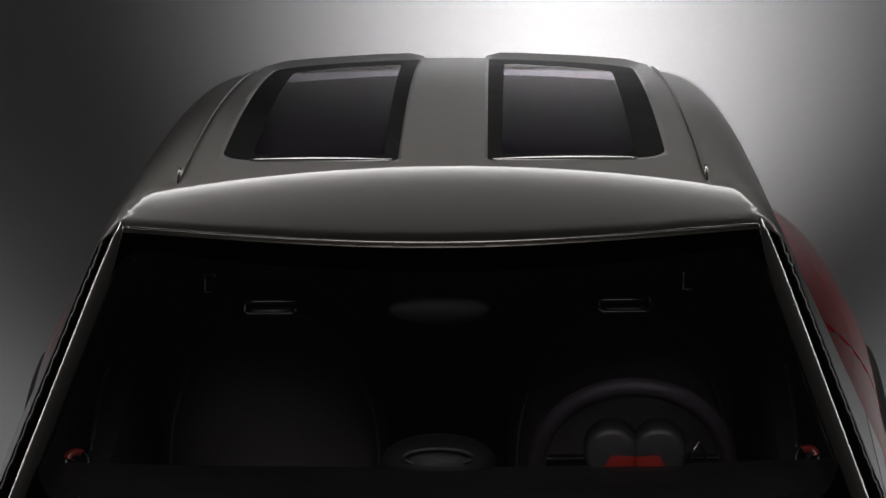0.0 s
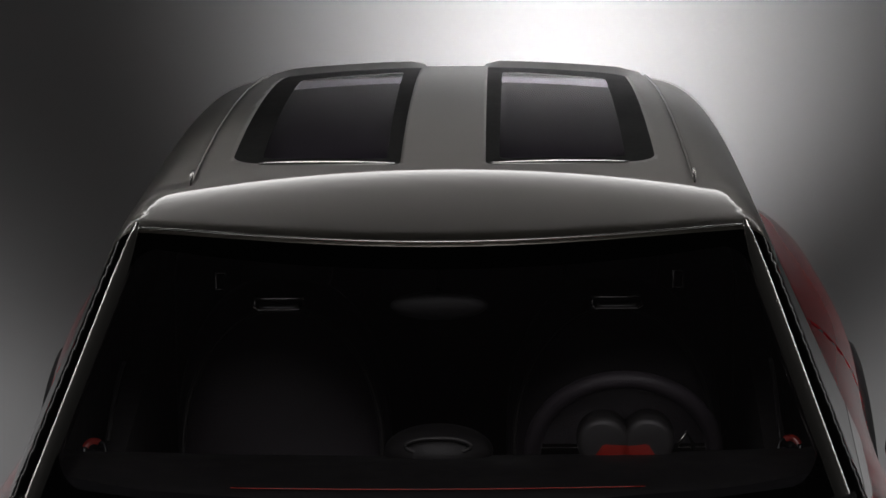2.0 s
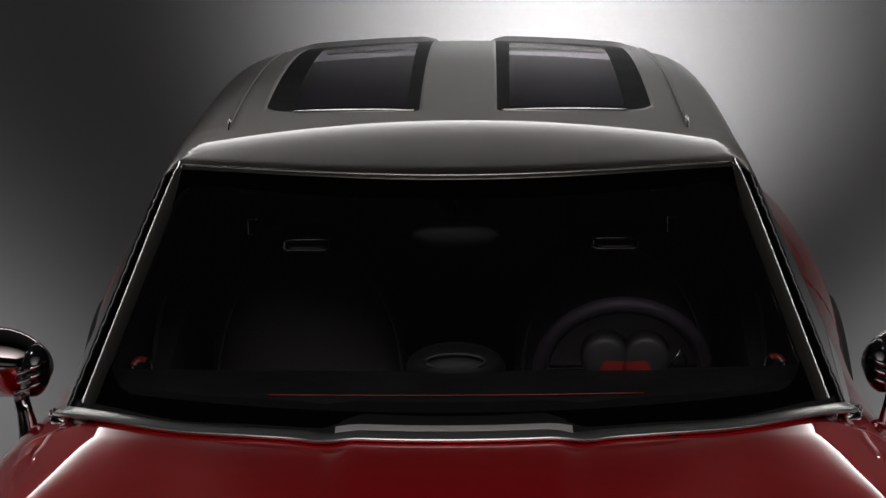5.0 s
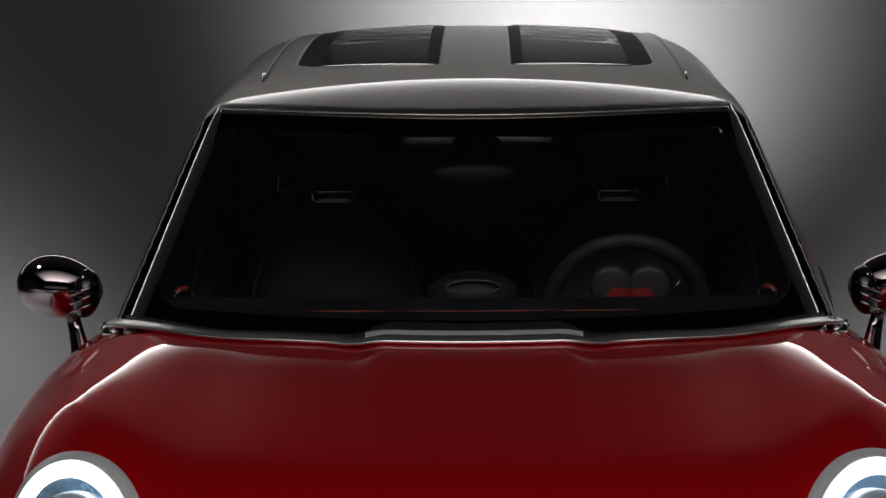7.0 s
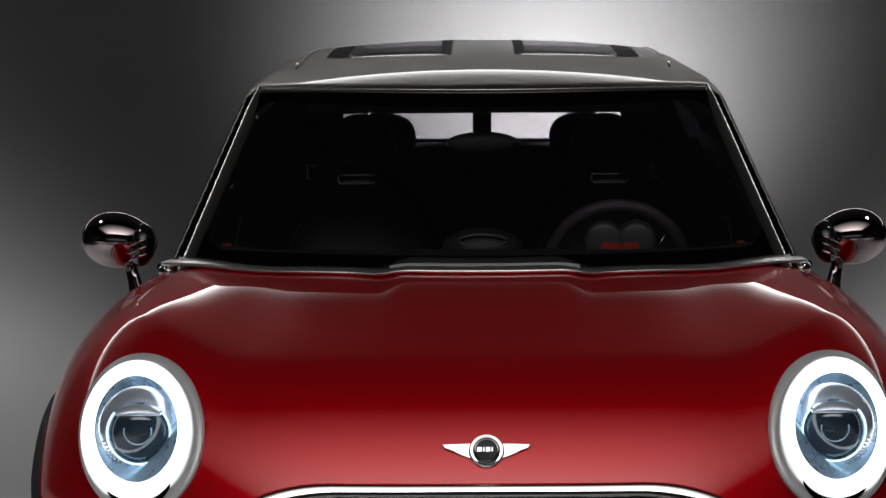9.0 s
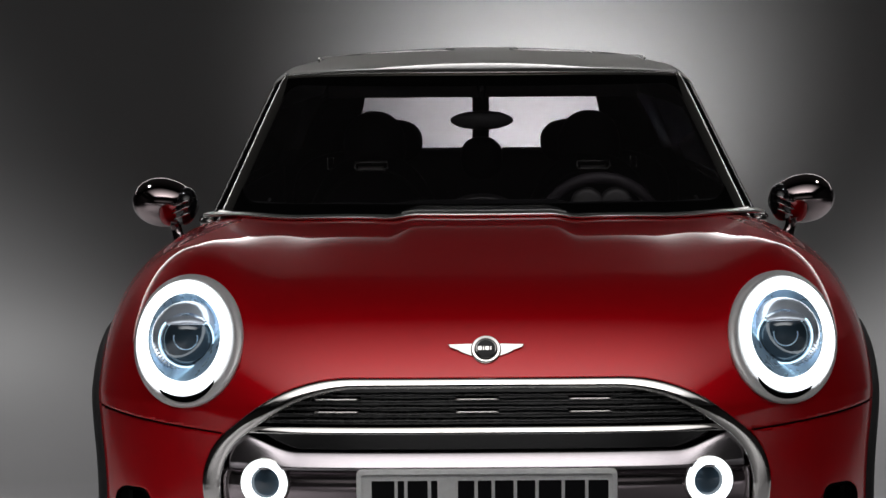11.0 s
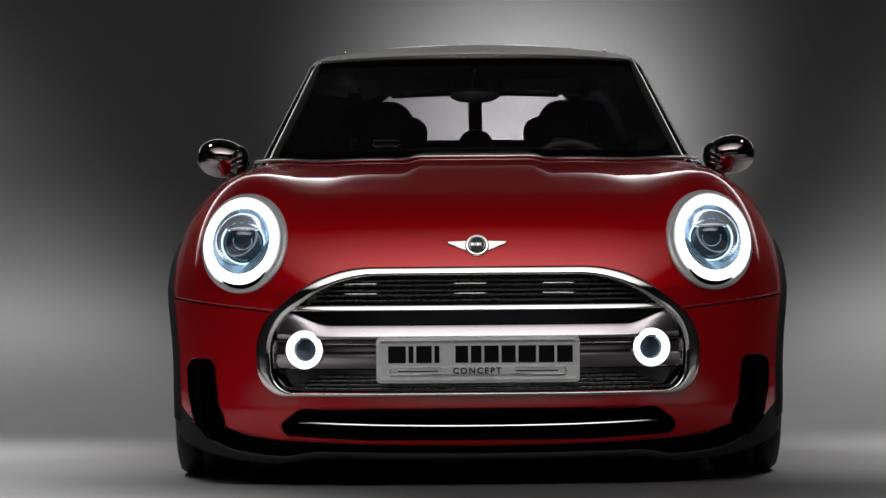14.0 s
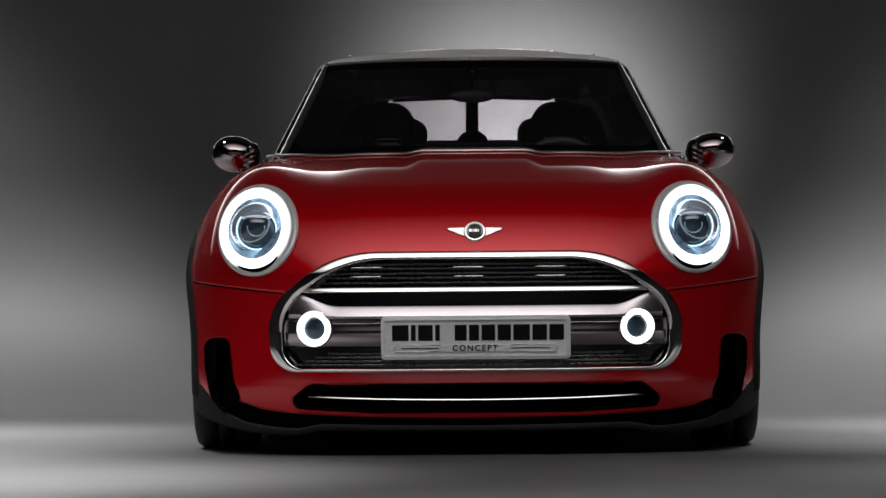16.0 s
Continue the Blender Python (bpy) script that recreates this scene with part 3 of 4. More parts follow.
# ---- lower intake ----
bar = strip(0.2110, 0.2250, 0.522, 0.022, 0.016, 60, lambda x: 0.0105 * (x / 0.52) ** 2, None, 0.7)
part("intake_bar", ([(x, y + 0.02, z) for x, y, z in bar[0]], bar[1]), CHROME, car, "slim chrome bar in the lower intake")
a = np.array([tuple(p) for p in dense(INTAKE)])
rows = [[(x, y + d, z) for (x, z), y in zip(a * 1.0, front_y(a[:, 0], a[:, 1]))] for d in (-0.001, 0.012, 0.075)]
part("intake_duct", grid(rows, False, True), BLACK, car, "black duct")
part("intake_edge", tube([(x, y + 0.002, z) for (x, z), y in zip(a, front_y(a[:, 0], a[:, 1]) - 0.001)], 0.0046, 8, True, 1, (0, 1, 0)), GAP, car, "black intake edge")
for side in (-1, 1):
    a = np.array([tuple(p) for p in dense(DUCT)])
    y0 = front_y(a[:, 0], a[:, 1])
    rows = [[(side * x, y + d, z) for (x, z), y in zip(a, y0)] for d in (-0.001, 0.01, 0.07)]
    slot = part("air_curtain", grid(rows, False, True), GAP, car, "black side air slot")
    part("slot_edge", tube([(side * x, y + 0.001, z) for (x, z), y in zip(a, y0)], 0.0045, 8, True, 1, (0, 1, 0)), GAP, slot)

# ---- number plate with plain bars ----
plate = part("number_plate", ([], []), PLATE, car, "embossed silver show plate", smooth=False)
PX, PZ = 0.286, 0.405
rim = rounded([(-PX, PZ + 0.065, 0.012), (PX, PZ + 0.065, 0.012), (PX, PZ - 0.065, 0.012), (-PX, PZ - 0.065, 0.012)], 5)
lip = rounded([(-PX + 0.010, PZ + 0.055, 0.008), (PX - 0.010, PZ + 0.055, 0.008), (PX - 0.010, PZ - 0.055, 0.008), (-PX + 0.010, PZ - 0.055, 0.008)], 5)
PLATE_Y = 0.032
lean = lambda z: PLATE_Y - 0.10 * (z - PZ)
n = len(rim)
rows = [[(p.x, lean(p.y) + d, p.y) for p in line] for line, d in ((rim, 0.016), (rim, 0.0), (lip, -0.003), (lip, 0.003))]
geo = grid(rows, False, True)
geo = geo[0], geo[1] + [tuple(range(3 * n, 4 * n)), tuple(range(n))[::-1]]
me = mesh_of("number_plate", *geo, smooth=False)
me.materials.append(PLATE)
plate.data = me


def flat_bar(x0, x1, z0, z1, proud, material, name, r=0.002, label=""):
    o = rounded([(x0, z1, r), (x1, z1, r), (x1, z0, r), (x0, z0, r)], 3)
    k = len(o)
    g = grid([[(p.x, lean(p.y) + 0.003 - d, p.y) for p in o] for d in (-0.002, proud)], False, True)
    return part(name, (g[0], g[1] + [tuple(range(k, 2 * k))]), material, plate, label, smooth=False)


x = -0.253
for w in (0.050, 0.014, 0.044, 0.014, -0.030, 0.036, 0.030, 0.041, 0.040, 0.050, 0.044, 0.044):
    if w > 0:
        flat_bar(x, x + w, 0.397, 0.445, 0.0015, PLATEDARK, "plain_bar")
    x += abs(w) + 0.0075
groove = flat_bar(-0.245, 0.245, 0.364, 0.384, 0.004, PLATE, "raised_strip", 0.010)
for k in (-1, 1):
    cap = [(k * (0.105 + 0.133 * w), lean(z) - 0.0014, z) for w, z in [(0, 0.3835), (0.5, 0.3835)]] + [(k * (0.238 + 0.0095 * math.sin(a)), lean(0.374) - 0.0014, 0.374 + 0.0095 * math.cos(a)) for a in np.linspace(0, math.pi, 12)] + [(k * 0.17, lean(0.3645) - 0.0014, 0.3645), (k * 0.105, lean(0.3645) - 0.0014, 0.3645)]
    part("strip_rim", tube(cap, 0.0013, 6), SATIN, plate, "bright rounded rim of the raised strip")
for x0, x1 in ((-0.225, -0.112), (0.105, 0.225)):
    flat_bar(x0, x1, 0.3725, 0.3755, 0.0055, PLATEDARK, "thin_bar", 0.001)
txt = bpy.data.curves.new("word", "FONT")
txt.body, txt.size, txt.align_x, txt.extrude, txt.space_character, txt.offset = "CONCEPT", 0.024, "CENTER", 0.0006, 1.35, 0.0006
word_ob = new("word", txt)
dg = bpy.context.evaluated_depsgraph_get()
me = bpy.data.meshes.new_from_object(word_ob.evaluated_get(dg))
bpy.data.objects.remove(word_ob)
me.transform(Matrix.Translation((-0.003, lean(0.374) - 0.0025, 0.3665)) @ Matrix.Rotation(radians(90), 4, "X"))
me.materials.append(PLATEDARK)
word_ob = new("lettering", me)
word_ob.parent = plate


# ---- badge of plain shapes ----
badge = part("badge", turned([(0.0, 0.012), (0.022, 0.011), (0.0255, 0.009), (0.0265, 0.006), (0.0305, 0.011), (0.034, 0.005), (0.034, -0.01)], 40, pose(0, 0, 0)), CHROME, car, "winged chrome bonnet badge")
BY, BZ = float(front_y(0.0, 0.724)), 0.724
tilt = Matrix.Translation((0, BY - 0.001, BZ)) @ Matrix.Rotation(radians(62), 4, "X")
badge.data.transform(tilt)
part("black_disc", moved(turned([(0.0, 0.0125), (0.020, 0.0115), (0.0255, 0.0095)], 32), tilt), MATT, badge)
for x0, x1 in ((-0.018, -0.009), (-0.0065, -0.004), (-0.0015, 0.007), (0.0095, 0.012)):
    part("plain_bar", moved(box(x0, x1, -0.0045, 0.0045, 0.0115, 0.0132), tilt), SATIN, badge, smooth=False)
for side in (-1, 1):
    out = [(0.024, 0.016), (0.085, 0.014), (0.080, 0.006), (0.062, -0.001), (0.058, -0.004), (0.045, -0.010), (0.026, -0.017)]
    g = [(side * px, pz, h) for h in (-0.012, 0.004) for px, pz in out]
    k = len(out)
    f = [tuple(range(k, 2 * k)), tuple(range(k))[::-1]] + [(i, (i + 1) % k, k + (i + 1) % k, k + i) for i in range(k)]
    part("wing", moved((g, f), tilt), SATIN, badge, "silver wing", smooth=False, bevel=0.0012)


# ---- headlights ----
def lamp_point(u, v, side):
    dx, dz = u * LAMP_A * math.cos(LAMP_TILT) - v * LAMP_B * math.sin(LAMP_TILT), u * LAMP_A * math.sin(LAMP_TILT) + v * LAMP_B * math.cos(LAMP_TILT)
    return side * (LAMP_X + dx), LAMP_Z + dz


ring = np.linspace(0, math.tau, 96, endpoint=False)
rx = LAMP_X + np.cos(ring) * LAMP_A * math.cos(LAMP_TILT) - np.sin(ring) * LAMP_B * math.sin(LAMP_TILT)
rz = LAMP_Z + np.cos(ring) * LAMP_A * math.sin(LAMP_TILT) + np.sin(ring) * LAMP_B * math.cos(LAMP_TILT)
ry = front_y(rx, rz)
plane = np.linalg.lstsq(np.stack([rx - LAMP_X, rz - LAMP_Z, 1 + 0 * rx], 1), ry, rcond=None)[0]


def lamp_ring(profile, side, du=0.0, dv=0.0, sides=96):
    """Rings in a headlight's oval: rows of radius, height over the lamp's plane and how far the ring hugs the body."""
    rows = []
    for r, h, hug in profile:
        row = []
        for a in np.linspace(0, math.tau, sides, endpoint=False):
            u, w = r * math.cos(a) + du * (1 - hug), r * math.sin(a) + dv * (1 - hug)
            x, z = lamp_point(u, w, 1)
            y = plane[0] * (x - LAMP_X) + plane[1] * (z - LAMP_Z) + plane[2]
            if hug:
                y = y * (1 - hug) + float(front_y(x, z)) * hug
            row.append((side * x, y - h, z))
        rows.append(row)
    return grid(rows, False, True)


for side in (-1, 1):
    light = part("headlight", lamp_ring([(1.052, -0.016, 1), (1.048, 0.002, 1), (1.03, 0.009, 1), (1.0, 0.013, 1), (0.970, 0.016, 0.8), (0.935, 0.014, 0.4), (0.905, 0.004, 0.0), (0.89, -0.03, 0)], side, 0.095, 0.020), BEZEL, car, "round headlight with a glowing white ring")
    part("light_ring", lamp_ring([(0.905, -0.004, 0), (0.898, 0.008, 0), (0.86, 0.016, 0), (0.79, 0.019, 0), (0.73, 0.015, 0), (0.70, 0.006, 0), (0.69, -0.012, 0)], side, 0.095, 0.025), DRL, light, "glowing white light ring")
    part("bowl", lamp_ring([(0.69, -0.006, 0), (0.63, -0.018, 0), (0.50, -0.045, 0), (0.40, -0.06, 0), (0.30, -0.065, 0)], side, 0.075, 0.03), BLUE, light, "blue tinted reflector bowl")
    wedge = []
    for a in np.radians(np.linspace(212, 282, 24)):
        w = max(0.0, math.sin((a - radians(212)) / radians(70) * math.pi)) ** 0.6
        row = []
        for r, h in ((0.885, 0.012), (0.89 + 0.075 * w, 0.0215), (0.90 + 0.085 * w, 0.013)):
            x, z = lamp_point(r * math.cos(a) + 0.095 * (1 - w * 0.5), r * math.sin(a) + 0.02 * (1 - w * 0.5), 1)
            row.append((side * x, plane[0] * (x - LAMP_X) + plane[1] * (z - LAMP_Z) + plane[2] - h, z))
        wedge.append(row)
    part("dark_wedge", grid(wedge), GAP, light, "raised dark wedge between ring and bezel")
    cx, cz = lamp_point(0.02, 0.0, 1)
    cy = plane[2] - 0.020
    facing = Matrix.Translation((side * cx, cy + 0.030, cz)) @ Matrix.Rotation(radians(90), 4, "X")
    part("projector", turned([(0.0, 0.040), (0.018, 0.038), (0.035, 0.032), (0.049, 0.022), (0.058, 0.010), (0.060, 0.0), (0.060, -0.05)], 48, facing), LENS, light, "dark glass projector lens")
    rim_path = []
    for a in np.radians(np.linspace(0, 360, 72, endpoint=False)):
        rx_, rz_ = 0.062 * math.cos(a), 0.062 * math.sin(a)
        rz_ = min(rz_, 0.034 + 0.006 * step(0.030, 0.052, abs(rx_)))
        rim_path.append((side * cx + rx_, cy + 0.012, cz + rz_))
    part("lens_rim", tube(rim_path, 0.0022, 8, True, 1, (0, 1, 0)), GUIDE, light, "glowing pale blue projector rim")
    part("collar", turned([(0.062, 0.010), (0.066, 0.006), (0.080, -0.012), (0.086, -0.04)], 48, facing), BROW, light, "blue-grey projector collar")
    rows = []
    for k in np.linspace(-0.044, 0.044, 21):
        top = math.sqrt(0.068**2 - k * k)
        rows.append([(side * (cx + k), cy + 0.030 - h, cz + 0.036 + (top - 0.036) * w) for w, h in ((0.0, 0.016), (0.02, 0.036), (0.25, 0.034), (0.6, 0.018), (1.0, -0.03))])
    part("reflector_brow", grid(rows), BROW, light, "blue-grey reflector brow")
    smile = [(side * cx + 0.027 * math.cos(a), cy + 0.030 - 0.0365, cz + 0.006 + 0.026 * math.sin(a)) for a in np.radians(np.linspace(165, 375, 30))]
    part("inner_lens", tube(smile, 0.0016, 6, False, 1, (0, 1, 0)), BLUE, light, "pale blue inner lens edge")
    for k in range(24):
        a = radians(195 + 150 * k / 23)
        x0, z0, x1, z1 = (r * f(a) for r in (0.068, 0.082) for f in (math.cos, math.sin))
        part("ribbed_tooth", tube([(side * cx + x0, cy + 0.023, cz + z0), (side * cx + x1, cy + 0.040, cz + z1)], 0.0016, 5), SATIN, light)
    shade_ring = lamp_ring([(0.30, -0.070, 0), (0.02, -0.075, 0)], side, 0.035, 0.035)
    part("bowl_back", shade_ring, BLUE, light)

    # fog lamp
    fx, fz = 0.490, 0.434
    fy = float(bow(fx)) + 0.004
    facing = Matrix.Translation((side * fx, fy, fz)) @ Matrix.Rotation(radians(90), 4, "X") @ Matrix.Rotation(radians(side * 14), 4, "Y")
    fog = part("fog_lamp", turned([(0.057, -0.03), (0.0575, 0.010), (0.055, 0.014), (0.053, 0.012)], 48, facing), CHROME, car, "round fog lamp with a glowing ring")
    part("light_ring", turned([(0.0535, 0.010), (0.052, 0.018), (0.045, 0.021), (0.037, 0.018), (0.034, 0.009), (0.0335, -0.012)], 48, facing), DRL, fog, "glowing white light ring")
    part("lens", turned([(0.0, 0.007), (0.020, 0.006), (0.034, 0.002)], 40, facing), LENS, fog, "dark glass lens")


# ---- wheels and arches ----
def arch(y, side):
    rows = []
    for a in np.radians(np.linspace(-18, 198, 72)):
        row = []
        for k, (rad, out) in enumerate(((0.350, -0.08), (0.352, -0.012), (0.362, 0.008), (0.385, 0.013), (0.402, 0.010), (0.410, 0.002), (0.408, -0.05))):
            yy, zz = y + rad * math.cos(a), max(0.12, WHEEL_Z + rad * math.sin(a))
            row.append((side * (float(side_surface(yy, max(zz, 0.2))) + out), yy, zz))
        rows.append(row)
    return grid(rows)


def wheel(y, side):
    c = Matrix.Translation((side * (0.84 if y < 2 else 0.69), y, WHEEL_Z)) @ Matrix.Rotation(radians(90 * side), 4, "Y")
    root = part("wheel", turned([(0.205, -0.10), (0.235, -0.108), (0.285, -0.112), (0.318, -0.104), (0.332, -0.085), (0.335, -0.060), (0.335, -0.034), (0.329, -0.033), (0.329, -0.026), (0.335, -0.025), (0.335, 0.025), (0.329, 0.026), (0.329, 0.033), (0.335, 0.034), (0.335, 0.060), (0.332, 0.085), (0.318, 0.104), (0.285, 0.112), (0.240, 0.108), (0.225, 0.10), (0.222, -0.10)], 72, c), RUBBER, car, "low-profile black tyre on an alloy rim")
    part("rim", turned([(0.222, 0.095), (0.228, 0.104), (0.222, 0.108), (0.210, 0.100), (0.200, 0.05), (0.196, -0.08)], 60, c), SATIN, root, "silver alloy rim")
    for k in range(10):
        spoke = box(0.03, 0.212, -0.016, 0.016, 0.07, 0.095)
        part("spoke", moved(spoke, c @ Matrix.Rotation(math.tau * k / 10, 4, "Z")), SATIN, root, smooth=False, bevel=0.004)
    part("hub", turned([(0.0, 0.105), (0.03, 0.104), (0.045, 0.095), (0.05, 0.06)], 32, c), SATIN, root)
    part("brake_disc", turned([(0.0, 0.03), (0.17, 0.03), (0.17, 0.0), (0.0, 0.0)], 40, c), DARKCHROME, root)


for y in (WHEEL_Y, REAR_Y):
    for side in (-1, 1):
        part("arch_cladding", arch(y, side), CLAD, car, "dark grey plastic wheel arch cladding")
        wheel(y, side)
        well = [[(side * x, y + 0.37 * math.cos(a), WHEEL_Z + 0.37 * math.sin(a)) for x in ((0.60, 0.90) if y < 2 else (0.45, 0.70))] for a in np.radians(np.linspace(-10, 190, 30))]
        part("wheel_well", grid(well), MATT, car)

# ---- trim round the windscreen ----
def ribbon(path, facing, half, bend, thick):
    """A slim crowned strip along a path, whose face looks the given way."""
    pts = [Vector(p) for p in path]
    rows = []
    for i, p in enumerate(pts):
        t = (pts[min(i + 1, len(pts) - 1)] - pts[max(i - 1, 0)]).normalized()
        n = facing(i)
        rad = (half[i] if isinstance(half, list) else half) / math.sin(radians(bend))
        n = (n - t * n.dot(t)).normalized()
        w = t.cross(n)
        row = [p + w * (rad * math.sin(a)) + n * (rad * (math.cos(a) - 1)) for a in np.radians(np.linspace(-bend, bend, 9))]
        row += [row[-1] - n * thick, row[0] - n * thick]
        rows.append(row)
    v, f = grid(rows, False, True)
    k = len(rows[0])
    return v, f + [tuple(range(k))[::-1], tuple(range((len(rows) - 1) * k, len(rows) * k))]



xs = np.linspace(-0.705, 0.705, 61)
cowl_y = lambda x: screen_y(x, 0.985) - 0.040 + 0.02 * step(0.18, 0.28, abs(x))
cowl = [(x, cowl_y(x), float(hood(x, cowl_y(x))) + 0.010 - 0.03 * max(0, abs(x) - 0.62)) for x in xs]
part("cowl_trim", ribbon(cowl, lambda i: Vector((0, -0.15, 1)), 0.019, 9, 0.006), COWLBAR, car, "satin aluminium strip along the windscreen base")
rows = [[(x, cowl_y(x) + d, float(hood(x, cowl_y(x))) + 0.006 + h) for d, h in ((0.017, -0.002), (0.04, 0.004), (0.075, 0.008), (0.14, 0.03))] for x in np.linspace(-0.68, 0.68, 40)]
part("cowl_panel", grid(rows), BLACK, car, "black panel under the windscreen")
rows = [[(x, cowl_y(x) + d, float(hood(x, cowl_y(x))) + 0.0105 + h) for d, h in ((0.018, -0.004), (0.034, 0.001), (0.056, 0.003))] for x in np.linspace(-0.205, 0.205, 20)]
part("cowl_plate", grid(rows), BEZEL, car, "satin silver plate behind the bonnet")
for side in (-1, 1):
    path = []
    for z in np.linspace(0.972, 1.336, 24):
        x = 0.7
        for _ in range(20):
            x = float(side_x(screen_y(x, z), z)) - 0.022 - 0.006 * (1.35 - z) / 0.37
        path.append((side * x, float(screen_y(x, z)) - 0.006, z))
    part("pillar_trim", ribbon(path, lambda i, s=side: Vector((s * 0.55, -0.56, 0.62)), [0.0215 * min(1, 0.25 + (23 - i) / 5) for i in range(24)], 44, 0.010), PILLAR, car, "bronze-grey satin metal strip along the windscreen pillar")
    lip_path = [(side * x, 1.887 + 0.25 * (x - 0.075), float(roof_z(x, 1.887 + 0.25 * (x - 0.075))) + 0.0025) for x in np.linspace(0.085, 0.325, 24)]
    part("roof_window_lip", ribbon(lip_path, lambda i: Vector((0, -0.10, 1)), [0.003 + 0.008 * math.sin(math.pi * i / 23) for i in range(24)], 10, 0.003), CHROME, car, "bright front edge of the roof glass")
    cap = part("cowl_cap", tube([(side * 0.690, cowl_y(0.70) + 0.002, 0.972), (side * 0.712, cowl_y(0.70) + 0.02, 0.974), (side * 0.722, cowl_y(0.70) + 0.06, 0.978)], [0.012, 0.014, 0.010], 10), CHROME, car, "chrome end cap")
    rail = [(side * rail_x(y), y, float(roof_z(rail_x(y) - 0.02, y)) + (-0.001 + 0.002 * math.exp(-((y - 1.93) / 0.07) ** 2))) for y in np.linspace(1.86, 3.28, 50)]
    part("roof_rail", tube(rail, [0.0012 + 0.0012 * min(1, i / 4) for i in range(50)], 8, False, 0.7), ROOF, car, "low roof rail")
    fin = []
    for x in np.linspace(0.375, 0.06, 24):
        h = 0.010 * min(1, (0.38 - x) / 0.05, (x - 0.055) / 0.03)
        fin.append([(side * x, 3.32 + d, float(roof_z(x, 3.32 + min(d, 0.0))) + h * k) for d, k in ((-0.09, 0.0), (-0.05, 0.30), (-0.02, 0.72), (-0.004, 0.95), (0.006, 0.98), (0.012, 0.8), (0.014, -1.5))])
    tip = [(side * (rail_x(1.875) + 0.002), y, float(roof_z(0.42, y)) + h) for y, h in ((1.845, -0.006), (1.87, 0.001), (1.895, 0.005), (1.925, 0.004), (1.96, -0.004))]
    part("rail_tip", tube(tip, [0.001, 0.003, 0.004, 0.003, 0.001], 8, False, 0.5), SATIN, car, "bright front tip of the roof groove")
    part("roof_spoiler", grid(fin), ROOF, car, "bronze-grey roof spoiler half")
edge = []
for x in np.linspace(-0.515, 0.515, 50):
    z = 1.33
    for _ in range(30):
        z = float(roof_z(x, screen_y(x, z))) - 0.0035
    edge.append((x, float(screen_y(x, z)) - 0.0005, z))
part("roof_edge", tube(edge, 0.0024, 8), SATIN, car, "thin bright edge strip over the windscreen")

# wipers
for x0, x1, px in ((0.36, -0.10, 0.38), (-0.20, -0.58, -0.18)):
    place = lambda x, h: (x, float(screen_y(x, 0.978 + h)) - 0.010, 0.978 + h)
    arm = part("wiper", tube([place(px, -0.004), place((x0 + x1) / 2 + 0.05, 0.012), place((x0 + x1) / 2, 0.014)], [0.006, 0.005, 0.004], 8), MATT, car, "black windscreen wiper")
    part("blade", tube([place(x, 0.010 + 0.006 * math.sin(3 * (x - x1) / (x0 - x1))) for x in np.linspace(x0, x1, 16)], 0.0035, 6, False, 1.4), MATT, arm)
    part("hub", turned([(0.0, 0.016), (0.010, 0.014), (0.013, 0.006), (0.013, -0.01)], 20, Matrix.Translation(place(px, -0.004))), BLACK, arm)


# ---- door mirrors ----
def egg(c, r, pinch=0.0, nu=40, nv=28, turn=None):
    rows = []
    for i in range(nv + 1):
        b = -math.pi / 2 + math.pi * i / nv
        row = []
        for k in range(nu):
            a = math.tau * k / nu
            x, y, z = math.cos(b) * math.cos(a), math.cos(b) * math.sin(a), math.sin(b)
            sx = 1 + pinch * x
            p = Vector((x * r[0], y * r[1] * sx, z * r[2] * sx))
            p = turn @ p if turn is not None else p
            row.append((c[0] + p.x, c[1] + p.y, c[2] + p.z))
        rows.append(row)
    return grid(rows, False, True)


for side in (-1, 1):
    turn = Matrix.Rotation(radians(-8 * side), 3, "Y")
    mirror = part("door_mirror", egg((side * 0.833, 1.42, 1.008), (0.088, 0.064, 0.064), 0.10 * side, turn=turn), DARKCHROME, car, "egg-shaped smoked chrome door mirror")
    part("black_inset", egg((side * 0.779, 1.393, 1.000), (0.032, 0.045, 0.050), 0, 24, 18, turn), BLACK, mirror, "gloss black inner cap")
    for k in range(3):
        z = 0.980 + 0.017 * k
        part("fin", tube([(side * 0.807, 1.354, z - 0.012), (side * 0.779, 1.346, z), (side * 0.753, 1.358, z + 0.010)], [0.002, 0.004, 0.002], 8), DARKCHROME, mirror, "smoked chrome fin")
    part("stalk", tube([(side * 0.808, 1.408, 0.955), (side * 0.800, 1.403, 0.920), (side * 0.792, 1.398, 0.882), (side * 0.787, 1.398, 0.848)], [0.012, 0.013, 0.016, 0.022], 12, False, 1.3), DARKCHROME, mirror, "smoked chrome stalk")
    part("glass", turned([(0.0, 0.0), (0.052, 0.0)], 30, Matrix.Translation((side * 0.832, 1.480, 1.002)) @ Matrix.Rotation(radians(90), 4, "X")), CHROME, mirror, "mirror glass")

